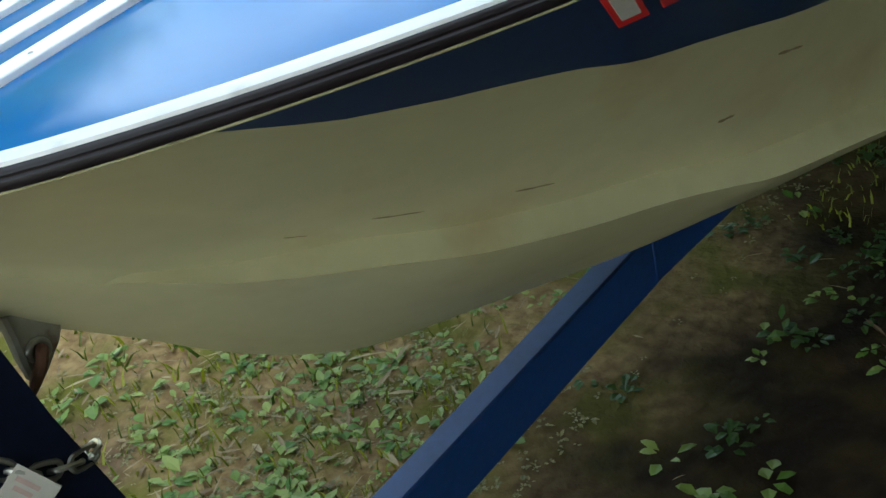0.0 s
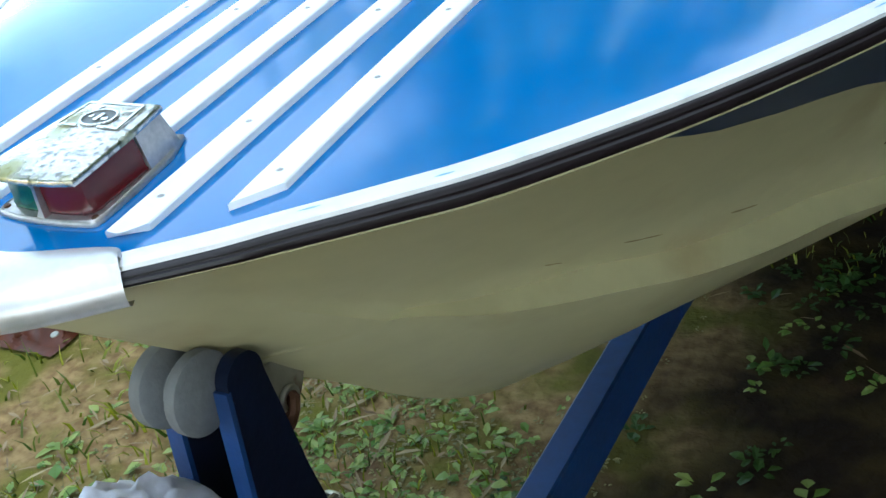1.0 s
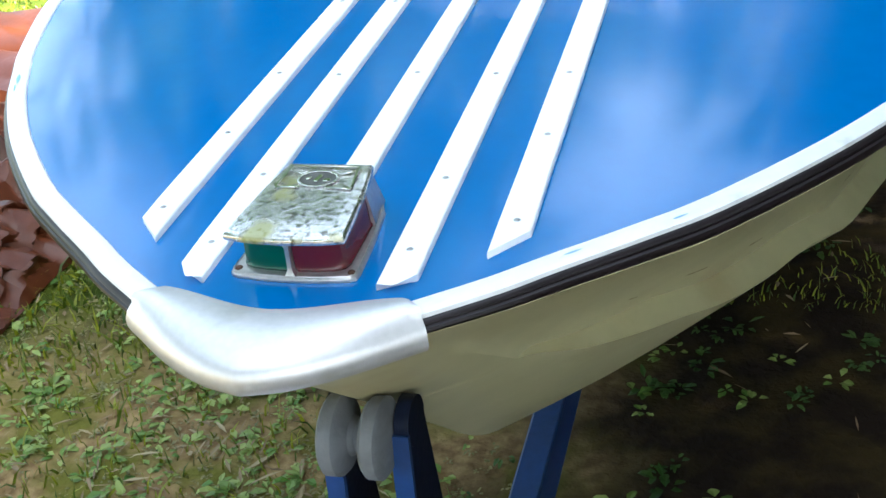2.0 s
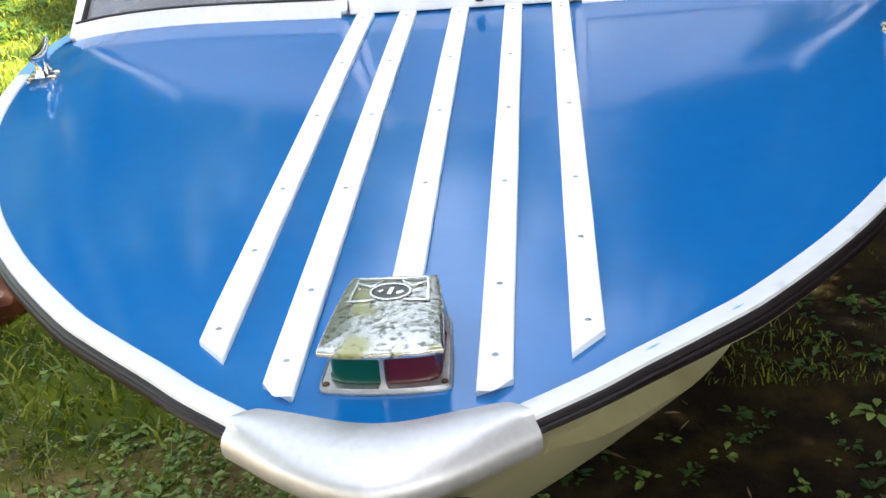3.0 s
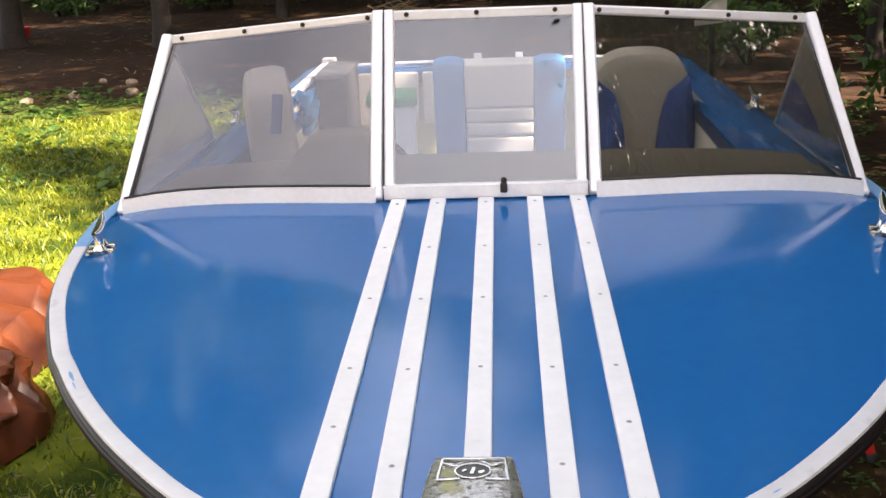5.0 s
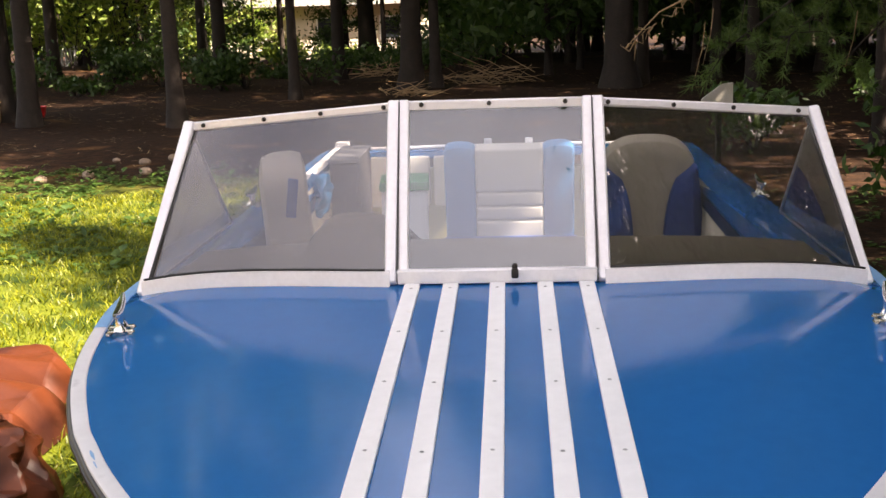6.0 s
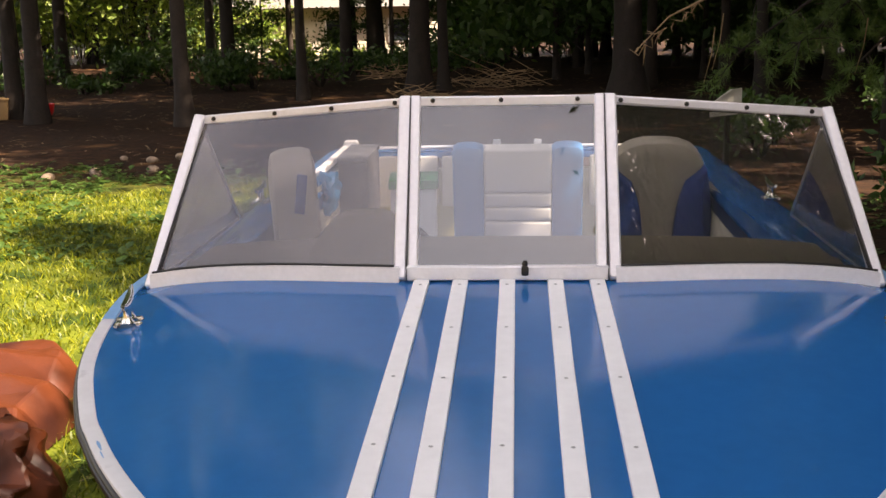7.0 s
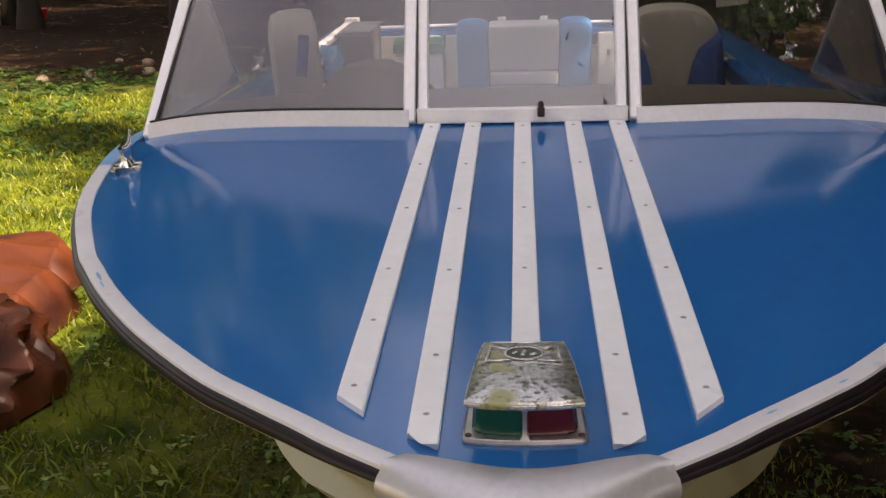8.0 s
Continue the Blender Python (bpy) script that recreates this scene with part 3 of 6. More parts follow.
def shade_clumps(x, y):
    return max(0.0, min(1.0, 3.5 * noise.noise((x * 4.2, y * 4.2, 12.0)) - 0.15))


def lush_clump(x, y):
    return max(0.0, 1.15 - math.hypot((x + 0.72) / 0.34, (y - 1.85) / 0.42) + 0.5 * noise.noise((x * 6, y * 6, 3.0)))


weeds("lush_weeds", 620, (-1.15, -0.3, 1.35, 2.4), 0.026, M["weed"], 29, "lush clump of bright green weeds in the grass", lush_clump)
# dark forest leaf colour in place of the shade on these weeds
weeds("clump_weeds", 800, (-0.3, 1.3, 0.3, 2.8), 0.027, M["leaf"], 23, "clumps of broad-leaved weeds, shade put into their dark green", shade_clumps)
blades("patch_grass", 4000, (-0.1, 1.1, 2.1, 3.2), 0.03, 0.005, M["grass"], 15, "lush grass where sun falls beside the hull", patchy, 0.9)
weeds("moss_tufts", 5000, (-1.8, -0.1, 0.1, 3.2), 0.011, M["moss"], 14, "fine yellow-green moss tufts on dirt", patchy)
flat_litter("dry_straw", 160, (-1.5, -0.3, 0.4, 1.5), 0.05, M["straw"], 16, "pale dry straw strewn on dirt", patchy)
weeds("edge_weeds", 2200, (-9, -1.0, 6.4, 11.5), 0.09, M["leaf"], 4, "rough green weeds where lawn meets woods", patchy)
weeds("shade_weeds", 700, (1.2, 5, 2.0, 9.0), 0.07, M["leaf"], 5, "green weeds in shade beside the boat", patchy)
flat_litter("yard_litter", 2200, (-1.9, 0.6, 0.0, 3.2), 0.034, M["litter"], 6, "dry straw and dead leaves on dirt", front_litter)
flat_litter("forest_litter", 8000, (-11, 9, 10.5, 27), 0.09, M["litter"], 7, "brown dead leaves on the forest floor", patchy)

# ---------------------------------------------------------------- boat

BOAT = pose(0, 0, 0)
boat = thing("boat", BOAT, "small blue and beige runabout boat on a trailer", "boat")

# outer top edge of the deck, from the nose to the stern, on the +x side
SHEER = [(0.0, 0.114, 1.134), (0.03, 0.122, 1.135), (0.066, 0.142, 1.136), (0.112, 0.178, 1.137), (0.165, 0.218, 1.139), (0.202, 0.25, 1.141), (0.262, 0.30, 1.144), (0.317, 0.35, 1.147),
         (0.403, 0.45, 1.153), (0.472, 0.55, 1.158), (0.52, 0.635, 1.161), (0.553, 0.70, 1.165), (0.609, 0.85, 1.178), (0.640, 1.0, 1.19), (0.665, 1.2, 1.195), (0.70, 1.5, 1.172),
         (0.735, 2.1, 1.12), (0.75, 3.0, 1.089), (0.74, 3.95, 1.079)]
CHINE = [(0.0, 0.37, 0.915), (0.045, 0.395, 0.922), (0.085, 0.42, 0.927), (0.122, 0.457, 0.928), (0.165, 0.53, 0.892), (0.21, 0.605, 0.866), (0.25, 0.675, 0.846), (0.30, 0.76, 0.822),
         (0.35, 0.87, 0.800), (0.39, 0.97, 0.785), (0.425, 1.04, 0.772), (0.453, 1.10, 0.76), (0.495, 1.24, 0.745), (0.525, 1.35, 0.73), (0.56, 1.5, 0.71), (0.595, 1.8, 0.68),
         (0.63, 2.3, 0.63), (0.65, 3.1, 0.57), (0.64, 3.9, 0.55)]
KEEL = [(0.0, 0.37, 0.912), (0.0, 0.40, 0.885), (0.0, 0.43, 0.858), (0.0, 0.47, 0.825), (0.0, 0.52, 0.782), (0.0, 0.58, 0.728), (0.0, 0.64, 0.68), (0.0, 0.71, 0.632),
        (0.0, 0.79, 0.587), (0.0, 0.88, 0.552), (0.0, 0.98, 0.52), (0.0, 1.09, 0.485), (0.0, 1.2, 0.452), (0.0, 1.32, 0.43), (0.0, 1.47, 0.415), (0.0, 1.8, 0.40),
        (0.0, 2.35, 0.39), (0.0, 3.1, 0.39), (0.0, 3.9, 0.39)]
LAST = len(SHEER) - 1


def rail_share(u):
    """The rub rail is slimmer towards the bow cap."""
    return min(1.0, max(0.6, 0.6 + 0.4 * (u - 3.0) / 3.5))


def side_point(u, v, out=0.0):
    """A point of the topside at station u; v from 0 at the rub rail to 1 at the chine; out pushes it off the hull."""
    s, c = curve_at(SHEER, u), curve_at(CHINE, u)
    s = s - np.array((0.010 if u > 0.5 else 0.020 * u, 0, 0.016 * rail_share(u)))
    if u < 0.5:
        s[1] += 0.010
    grow = min(1.0, max(0.0, (u - 2.9) / 3.0)) ** 0.55
    inner = c + np.array((-0.031 * grow, 0.0, 0.026 * grow))       # root of the spray rail
    if v <= 0.84:
        f = v / 0.84
        p = s + (inner - s) * f
        hollow = 0.022 * math.sin(math.pi * f) * min(1, u / 3) * min(1.0, s[0] / 0.3)
        p[0] -= hollow
    else:
        f = (v - 0.84) / 0.16
        p = inner + (c - inner) * f
    p[0] = max(p[0] + out, 0.0) if u > 0 else 0.0
    return p


def both_sides(bm):
    """Adds the mirror image across the centre line."""
    geo = bmesh.ops.duplicate(bm, geom=bm.verts[:] + bm.edges[:] + bm.faces[:])["geom"]
    vs = [g for g in geo if isinstance(g, bmesh.types.BMVert)]
    for v in vs:
        v.co.x = -v.co.x
    bmesh.ops.remove_doubles(bm, verts=bm.verts, dist=0.0004)
    bmesh.ops.recalc_face_normals(bm, faces=bm.faces)
    return bm


US = [i * 0.25 for i in range(4 * LAST + 1)]


def build_hull():
    vs_ = [0, 0.12, 0.24, 0.36, 0.48, 0.60, 0.70, 0.78, 0.82, 0.84, 0.87, 0.92, 0.96, 1.0]
    rings = []
    for u in US:
        ring = [side_point(u, v) for v in vs_]
        c, k = side_point(u, 1.0), curve_at(KEEL, u)
        ring.append(c - np.array((0.004 if u > 0.3 else 0, 0, 0.004)))
        for f in (0.15, 0.35, 0.55, 0.75, 0.9, 1.0):
            q = c + (k - c) * f
            q[2] -= 0.05 * math.sin(math.pi * f) * min(1, u / 3) * (c[2] - k[2])
            ring.append(q)
        rings.append(ring)
    bm = loft(rings, False)
    both_sides(bm)

    shell = part("hull", bm, M["hull"], boat, "stained beige gelcoat hull with a sharp chine")
    shell.data.set_sharp_from_angle(angle=radians(17))
    part("transom", box(1.3, 0.05, 0.60, (0, 3.90, 0.72), 0.01), M["hull"], boat)
    # navy wedge under the rub rail
    for sx in (1, -1):
        rings = []
        for i in range(54):
            u = min(7.75 + i * 0.2, LAST)
            d = float(np.interp(u, [7.75, 8.0, 8.3, 8.9, 9.9, 10.6, 11.4, 12.0, 14.0, 18.0], [0.0, 0.06, 0.125, 0.18, 0.228, 0.268, 0.315, 0.37, 0.45, 0.5]))
            rings.append([Vector(side_point(u, d * k / 6, 0.0025)) for k in range(7)])
        bm = loft(rings, False)
        if sx < 0:
            for v in bm.verts:
                v.co.x = -v.co.x
        part("side_stripe", bm, M["navy"], boat, "navy painted wedge along the topside")

    for u0, u1, v0, v1 in ((5.62, 5.82, 0.715, 0.735), (6.85, 7.25, 0.665, 0.685), (7.98, 8.32, 0.705, 0.72), (10.98, 11.18, 0.645, 0.64), (11.78, 12.0, 0.485, 0.495)):
        rows = []
        for k in range(7):
            f = k / 6
            w = 0.006 * math.sin(math.pi * (0.1 + 0.85 * f)) * (1 + 0.5 * math.sin(9 * f))
            rows.append([Vector(side_point(u0 + (u1 - u0) * f, v0 + (v1 - v0) * f + e * w, 0.0015)) for e in (-1, 1)])
        part("scratch", loft(rows, False), M["scrape"], boat, "brown scrape in the gelcoat")


build_hull()


def deck_z(x, y):
    zs = float(np.interp(y, [k[1] for k in SHEER], [k[2] for k in SHEER]))
    b = float(np.interp(y, [k[1] for k in SHEER], [k[0] for k in SHEER]))
    zc = 1.1345 + 0.05 * min(y - 0.10, 0.12) + 0.095 * max(0, min(y, 0.95) - 0.22) + 0.083 * max(0, y - 0.95)
    return zs + (zc - zs) * max(0.0, 1 - abs(x / max(b, 0.01)) ** 4.5)


def build_deck():
    rings = []
    ys = [0.14 + 0.03 * i for i in range(38)]
    for y in ys:
        b = float(np.interp(y, [k[1] for k in SHEER], [k[0] for k in SHEER])) - 0.006
        rings.append([(b * t, y, deck_z(b * t, y)) for t in np.linspace(-1, 1, 41)])
    bm = loft(rings, False)
    part("deck", bm, M["deck"], boat, "glossy blue painted foredeck")
    # side decks beside the cockpit
    for sx in (1, -1):
        rings = []
        for i in range(26):
            y = 1.235 + (3.9 - 1.235) * i / 25
            b = float(np.interp(y, [k[1] for k in SHEER], [k[0] for k in SHEER])) - 0.006
            z = deck_z(b, y)
            inner = min(0.60, b - 0.13) if i else 0.55
            rings.append([(sx * b, y, z), (sx * (b - 0.04), y, z + 0.012), (sx * (inner + 0.02), y, z + 0.02), (sx * inner, y, z + 0.012), (sx * (inner - 0.004), y, z - 0.05), (sx * (inner + 0.01), y, z - 0.055)])
        part("side_deck", loft(rings, False), M["deck"], boat)
        rings = [[(sx * 0.60, y, deck_z(0.7, y) - 0.04), (sx * 0.59, y, 0.86), (sx * 0.46, y, 0.72)] for y in (1.65, 1.9, 2.3, 2.8, 3.86)]
        part("side_liner", loft(rings, False), M["cream"], boat, "cream cockpit side lining")
        rings = [[(sx * 0.593, y, deck_z(0.7, y) - 0.07), (sx * 0.60, y, deck_z(0.7, y) - 0.15)] for y in (1.62, 1.9, 2.4, 3.0, 3.8)]
        part("side_band", loft(rings, False), M["navy"], boat)
    part("cockpit_floor", box(0.96, 2.2, 0.02, (0, 2.72, 0.72)), M["beige"], boat)


build_deck()


def edge_frame(u):
    """Point on the sheer, and the outward direction in plan."""
    p = curve_at(SHEER, u)
    d = curve_at(SHEER, min(u + 0.05, LAST)) - curve_at(SHEER, max(u - 0.05, 0))
    n = np.array((d[1], -d[0], 0.0))
    return p, n / np.linalg.norm(n)


def sweep_edge(profile, u0, u1, step=0.25, closed=True):
    """A profile of (out, up) swept along the sheer."""
    rings = []
    for i in range(int((u1 - u0) / step) + 1):
        u = min(u0 + i * step, u1)
        p, n = edge_frame(u)
        k = rail_share(u)
        rings.append([tuple(p + n * o + np.array((0, 0, h if h > 0 else h * k))) for o, h in profile])
    return loft(rings, closed)


def mirrored(bm):
    for v in bm.verts:
        v.co.x = -v.co.x
    bmesh.ops.reverse_faces(bm, faces=bm.faces)
    return bm


TRIM = [(-0.0215, 0.001), (-0.0215, 0.0042), (-0.020, 0.0055), (-0.005, 0.006), (-0.0005, 0.0042), (0.0005, -0.0015), (-0.003, -0.004), (-0.015, -0.004)]
RAIL = [(-0.0008, 0.0012), (0.0014, 0.0006), (0.0032, -0.0012), (0.0042, -0.0036), (0.0036, -0.0050), (0.0038, -0.0060), (0.0058, -0.0072), (0.0066, -0.0108), (0.0054, -0.0146), (0.0022, -0.0162), (-0.008, -0.0162), (-0.01, -0.008)]
BEAD = [(0.002, -0.0164), (0.003, -0.0176), (0.001, -0.019), (-0.012, -0.019), (-0.012, -0.0167)]
for flip in (False, True):
    for nm, prof, mat, lab in (("gunwale_trim", TRIM, "trim", "white aluminium edge trim with small blue smudges"), ("rub_rail", RAIL, "rubber", "dark ribbed rubber rub rail"), ("bead", BEAD, "hull", "")):
        bm = sweep_edge(prof, 3.0, LAST)
        part(nm, mirrored(bm) if flip else bm, M[mat], boat, lab)


def smudge(x, u, length, width, back=0.006):
    """A thin smear of blue paint on the gunwale trim."""
    rows = []
    for k in range(9):
        f = k / 8
        p, n = edge_frame(u + length * (f - 0.5))
        w = width * math.sin(math.pi * (0.06 + 0.88 * f)) * (1 + 0.2 * math.sin(5 * f + u))
        rows.append([tuple((p + n * (-back + e * w) + np.array((0, 0, 0.0063))) * (x, 1, 1)) for e in (-1, 1)])
    part("paint_smudge", loft(rows, False), M["smudge"], boat, "smear of light blue paint")


for side, station, length, width, back in ((1, 5.25, 0.22, 0.0010, 0.011), (1, 6.5, 0.22, 0.0012, 0.007), (-1, 9.55, 0.34, 0.0024, 0.010), (-1, 9.25, 0.22, 0.0012, 0.008), (1, 9.9, 0.3, 0.0014, 0.009)):
    smudge(side, station, length, width, back)
for side in (1, -1):
    bm = sweep_edge([(-0.0218, 0.0045), (-0.020, 0.0062), (-0.005, 0.0067), (-0.0003, 0.0050)], 13.3, LAST, closed=False)
    part("painted_trim", bm if side > 0 else mirrored(bm), M["smudge"], boat, "stretch of trim painted light blue")


def build_cap():
    """Cast aluminium bow cap: wraps the nose, with a scooped inner edge."""
    rings = []
    N = 48
    for i in range(N + 1):
        s = -1 + 2 * i / N
        u = abs(s) * 3.05
        p, n = edge_frame(u)
        if u < 0.25:
            n = np.array((0.0, -1.0, 0.0)) * (1 - u / 0.25) + n * (u / 0.25)
            n /= np.linalg.norm(n)
        if s < 0:
            p, n = p * (-1, 1, 1), n * (-1, 1, 1)
        a = abs(s)
        inner = np.array((0.110 * s, 0.173 + 0.025 * (a * a * (3 - 2 * a)) - 0.012 * max(0, (a - 0.86) / 0.14) ** 2, 0))
        inner[2] = deck_z(inner[0], inner[1]) + 0.001
        top = np.array((0, 0, 0.008))
        o = p + n * 0.004
        row = [inner, inner + top * 0.6, inner + (o - inner) * 0.25 + top * 1.1, inner + (o - inner) * 0.55 + top * 1.25, inner + (o - inner) * 0.82 + top * 1.0]
        for h, k in ((0.003, 0.003), (-0.002, 0.008), (-0.008, 0.0105), (-0.015, 0.0105), (-0.021, 0.008), (-0.025, 0.002), (-0.026, -0.008)):
            row.append(p + n * k + np.array((0, 0, h)))
        rings.append([tuple(r) for r in row])
    bm = loft(rings, False)
    part("bow_cap", bm, M["cap"], boat, "dull brushed aluminium bow cap")


build_cap()


def build_strips():
    """Five flat white strips on the deck, with slanted front ends and screws."""
    # centre of the front end, centre at the windshield, shape of the front end
    ends = [(-0.1545, 0.266, -0.1415, "out_l"), (-0.0858, 0.2115, -0.077, "chip_l"), (0.001, 0.30, 0.0008, "flat"), (0.0848, 0.2115, 0.0797, "chip_r"), (0.1587, 0.2605, 0.1485, "out_r")]
    top = 0.0068
    for x0, y0, x1, end in ends:
        y1 = 1.170
        rings = []
        front = {"out_l": [(0, 0.030), (1, 0.0)], "out_r": [(0, 0.0), (1, 0.033)], "flat": [(0, 0), (1, 0)], "chip_l": [(0, 0.020), (0.42, 0.002), (0.5, 0.0), (1, 0.0)], "chip_r": [(0, 0.001), (0.45, 0.0), (0.55, 0.002), (1, 0.017)]}[end]
        outline_n = 11
        for i in range(31):
            t = i / 30
            row = []
            for k in range(outline_n):
                f = (0, 0.04, 0.12, 0.25, 0.4, 0.5, 0.6, 0.75, 0.88, 0.96, 1)[k]
                dy = float(np.interp(f, [a for a, _ in front], [b for _, b in front]))
                ya = y0 + dy
                y = ya + (y1 - ya) * t
                w = 0.0140 - 0.0012 * (y - y0) / (y1 - y0) + 0.0004 * noise.noise((x0 * 40, y * 7, 1.0))
                x = x0 + (x1 - x0) * (y - y0) / (y1 - y0) + (f - 0.5) * 2 * w
                row.append((x, y))
            rings.append(row)
        full = []
        for i, r in enumerate(rings):
            rim = 0.0008 if i in (0, 30) else 0.0
            t_ = [(x, y, deck_z(x, y) + top - rim - (0.0011 if k in (0, outline_n - 1) else 0.0)) for k, (x, y) in enumerate(r)]
            full.append(t_ + [(x, y, deck_z(x, y) - 0.001) for x, y in (r[-1], r[0])])
        strip = part("deck_strip", loft(full), M["white"], boat, "white painted wooden deck strip with slanted tip")
        ys = {"flat": (0.575, 0.768, 0.948, 1.142), "out_l": (0.310, 0.445, 0.576, 0.771, 0.949, 1.142), "out_r": (0.306, 0.447, 0.573, 0.770, 0.949, 1.142)}.get(end, (0.259, 0.368, 0.571, 0.766, 0.947, 1.142))
        for y in ys:
            x = x0 + (x1 - x0) * (y - y0) / (y1 - y0) + 0.0012 * noise.noise((y * 31, x0 * 17, 3.0))
            z = deck_z(x, y) + top
            dish = part("screw", shifted(revolve([(0.0001, 0.0034), (0.0003, 0.0030), (0.0002, 0.0026), (0.0001, 0.0001)], "Z", 12), Matrix.Translation((x, y, z))), M["screw_dish"], strip)
            part("screw_head", shifted(join(revolve([(0.0002, 0.0025), (0.0007, 0.0022), (0.0009, 0.0012), (0.0009, 0.0001)], "Z", 10), beam((-0.0016, 0, 0.001), (0.0016, 0, 0.001), 0.0006, 0.0004, bevel=0)), pose(x, y, z, 0, 0, 90 * noise.noise((x * 91, y * 53, 0.0)))), M["screw"], dish)


build_strips()


def build_bow_light():
    """Two-colour bow light: chrome foot, pitted chrome roof, red and green lenses with a divider."""
    z0 = deck_z(0, 0.25)
    slope = math.atan(0.10)
    m = pose(-0.001, 0.272, z0, math.degrees(slope), 0, 0)

    def plan(scale, z, back=0.0):
        pts = [(-0.034, 0.075), (-0.046, 0.045), (-0.0505, 0.0), (-0.0525, -0.040), (-0.0515, -0.0475), (-0.047, -0.0505), (-0.024, -0.0535), (0.0, -0.0545), (0.024, -0.0535), (0.047, -0.0505), (0.0515, -0.0475), (0.0525, -0.040), (0.0505, 0.0), (0.046, 0.045), (0.034, 0.075)]
        return [(x * scale, y * scale + back, z) for x, y in pts]

    foot = part("bow_light", shifted(loft([plan(1.0, -0.003), plan(1.01, 0.0035), plan(1.0, 0.006), plan(0.97, 0.0075), plan(0.955, 0.0066), plan(0.90, 0.0066)]), m), M["tarnish"], boat, "pitted chrome bow light with red and green lenses")

    def roof(scale, z, lift, drop=0.0):
        pts = [(-0.0365, 0.062), (-0.039, 0.050), (-0.0435, 0.02), (-0.047, -0.015), (-0.0495, -0.047), (-0.049, -0.0505), (-0.03, -0.054), (0.0, -0.0560), (0.03, -0.054), (0.049, -0.0505), (0.0495, -0.047), (0.047, -0.015), (0.0435, 0.02), (0.039, 0.050), (0.0365, 0.062)]
        return [(x * scale, y * scale, z + lift * (y + 0.05) - drop * (abs(x) / 0.05) ** 4) for x, y in pts]

    part("roof", shifted(loft([roof(0.955, 0.0360, -0.02), roof(0.995, 0.0372, -0.02), roof(1.005, 0.0395, -0.02), roof(1.0, 0.0415, -0.02), roof(0.975, 0.0432, -0.02), roof(0.93, 0.0439, -0.02), roof(0.55, 0.0450, -0.02)]), m), M["pitted"], foot, "weather-pitted chrome roof with green grime")

    def bar(a, b, w=0.0024):
        return beam(a, b, w, 0.0016, bevel=0.0004)
    zt = 0.0450

    def on_roof(x, y):
        return (x, y, zt - 0.02 * (y + 0.05) + 0.0006)
    corners = [(-0.029, 0.053), (0.029, 0.053), (0.0325, 0.017), (-0.0325, 0.017)]
    cx, cy, rx, ry = 0.0, 0.032, 0.0165, 0.0125
    bars = []
    # outline of the panel, broken where the oval meets the lower edge
    for (xa, ya), (xb, yb) in ((corners[0], corners[1]), (corners[1], corners[2]), (corners[3], corners[0]), (corners[2], (0.011, 0.0185)), ((-0.011, 0.0185), corners[3])):
        bars.append(bar(on_roof(xa, ya), on_roof(xb, yb)))
    for sx in (-1, 1):
        bars += [bar(on_roof(sx * 0.031, 0.047), on_roof(sx * 0.017, 0.040), 0.0018), bar(on_roof(sx * 0.017, 0.040), on_roof(sx * 0.008, 0.049), 0.0018)]
    oval = [on_roof(cx + rx * math.cos(a), cy + ry * math.sin(a)) for a in (2 * math.pi * k / 24 for k in range(24))]
    bars += [bar(oval[i], oval[(i + 1) % 24], 0.0022) for i in range(24)]
    # worn mark inside the oval, as plain shapes
    bars += [bar(on_roof(-0.001, 0.027), on_roof(0.001, 0.038), 0.004), bar(on_roof(0.005, 0.029), on_roof(0.011, 0.031), 0.004), bar(on_roof(-0.010, 0.031), on_roof(-0.006, 0.034), 0.003)]
    field = [[(cx + rx * k * math.cos(a), cy + ry * k * math.sin(a), on_roof(0, cy + ry * k * math.sin(a))[2] - d) for a in (2 * math.pi * i / 24 for i in range(24))] for d, k in ((0.003, 0.97), (0.0006, 0.97))]
    part("emblem_field", shifted(loft(field), m), M["emblem"], foot)
    part("emblem", shifted(join(*bars), m), M["bright"], foot, "worn raised chrome emblem")
    back = [[(-0.040, 0.066, 0.004), (0.040, 0.066, 0.004), (0.047, 0.022, 0.004), (-0.047, 0.022, 0.004)], [(-0.0355, 0.058, 0.037), (0.0355, 0.058, 0.037), (0.0425, 0.022, 0.039), (-0.0425, 0.022, 0.039)]]
    part("housing", shifted(loft(back), m), M["tarnish"], foot)
    for sx, mat in ((-1, "green_lens"), (1, "red_lens")):
        lo = [(sx * 0.0025, -0.045), (sx * 0.020, -0.0445), (sx * 0.034, -0.0425), (sx * 0.041, -0.039), (sx * 0.0435, -0.033), (sx * 0.0435, 0.021), (sx * 0.0025, 0.021)]
        rings = [[(x, y, 0.0064) for x, y in lo], [(x * 1.02, y * 1.02, 0.009) for x, y in lo], [(x * 0.99, y, 0.011) for x, y in lo], [(x * 0.985, y, 0.022) for x, y in lo], [(x * 0.96, y * 0.97, 0.0385) for x, y in lo]]
        part("lens", shifted(loft(rings), m), M[mat], foot, ("green" if sx < 0 else "dark red") + " plastic lens")
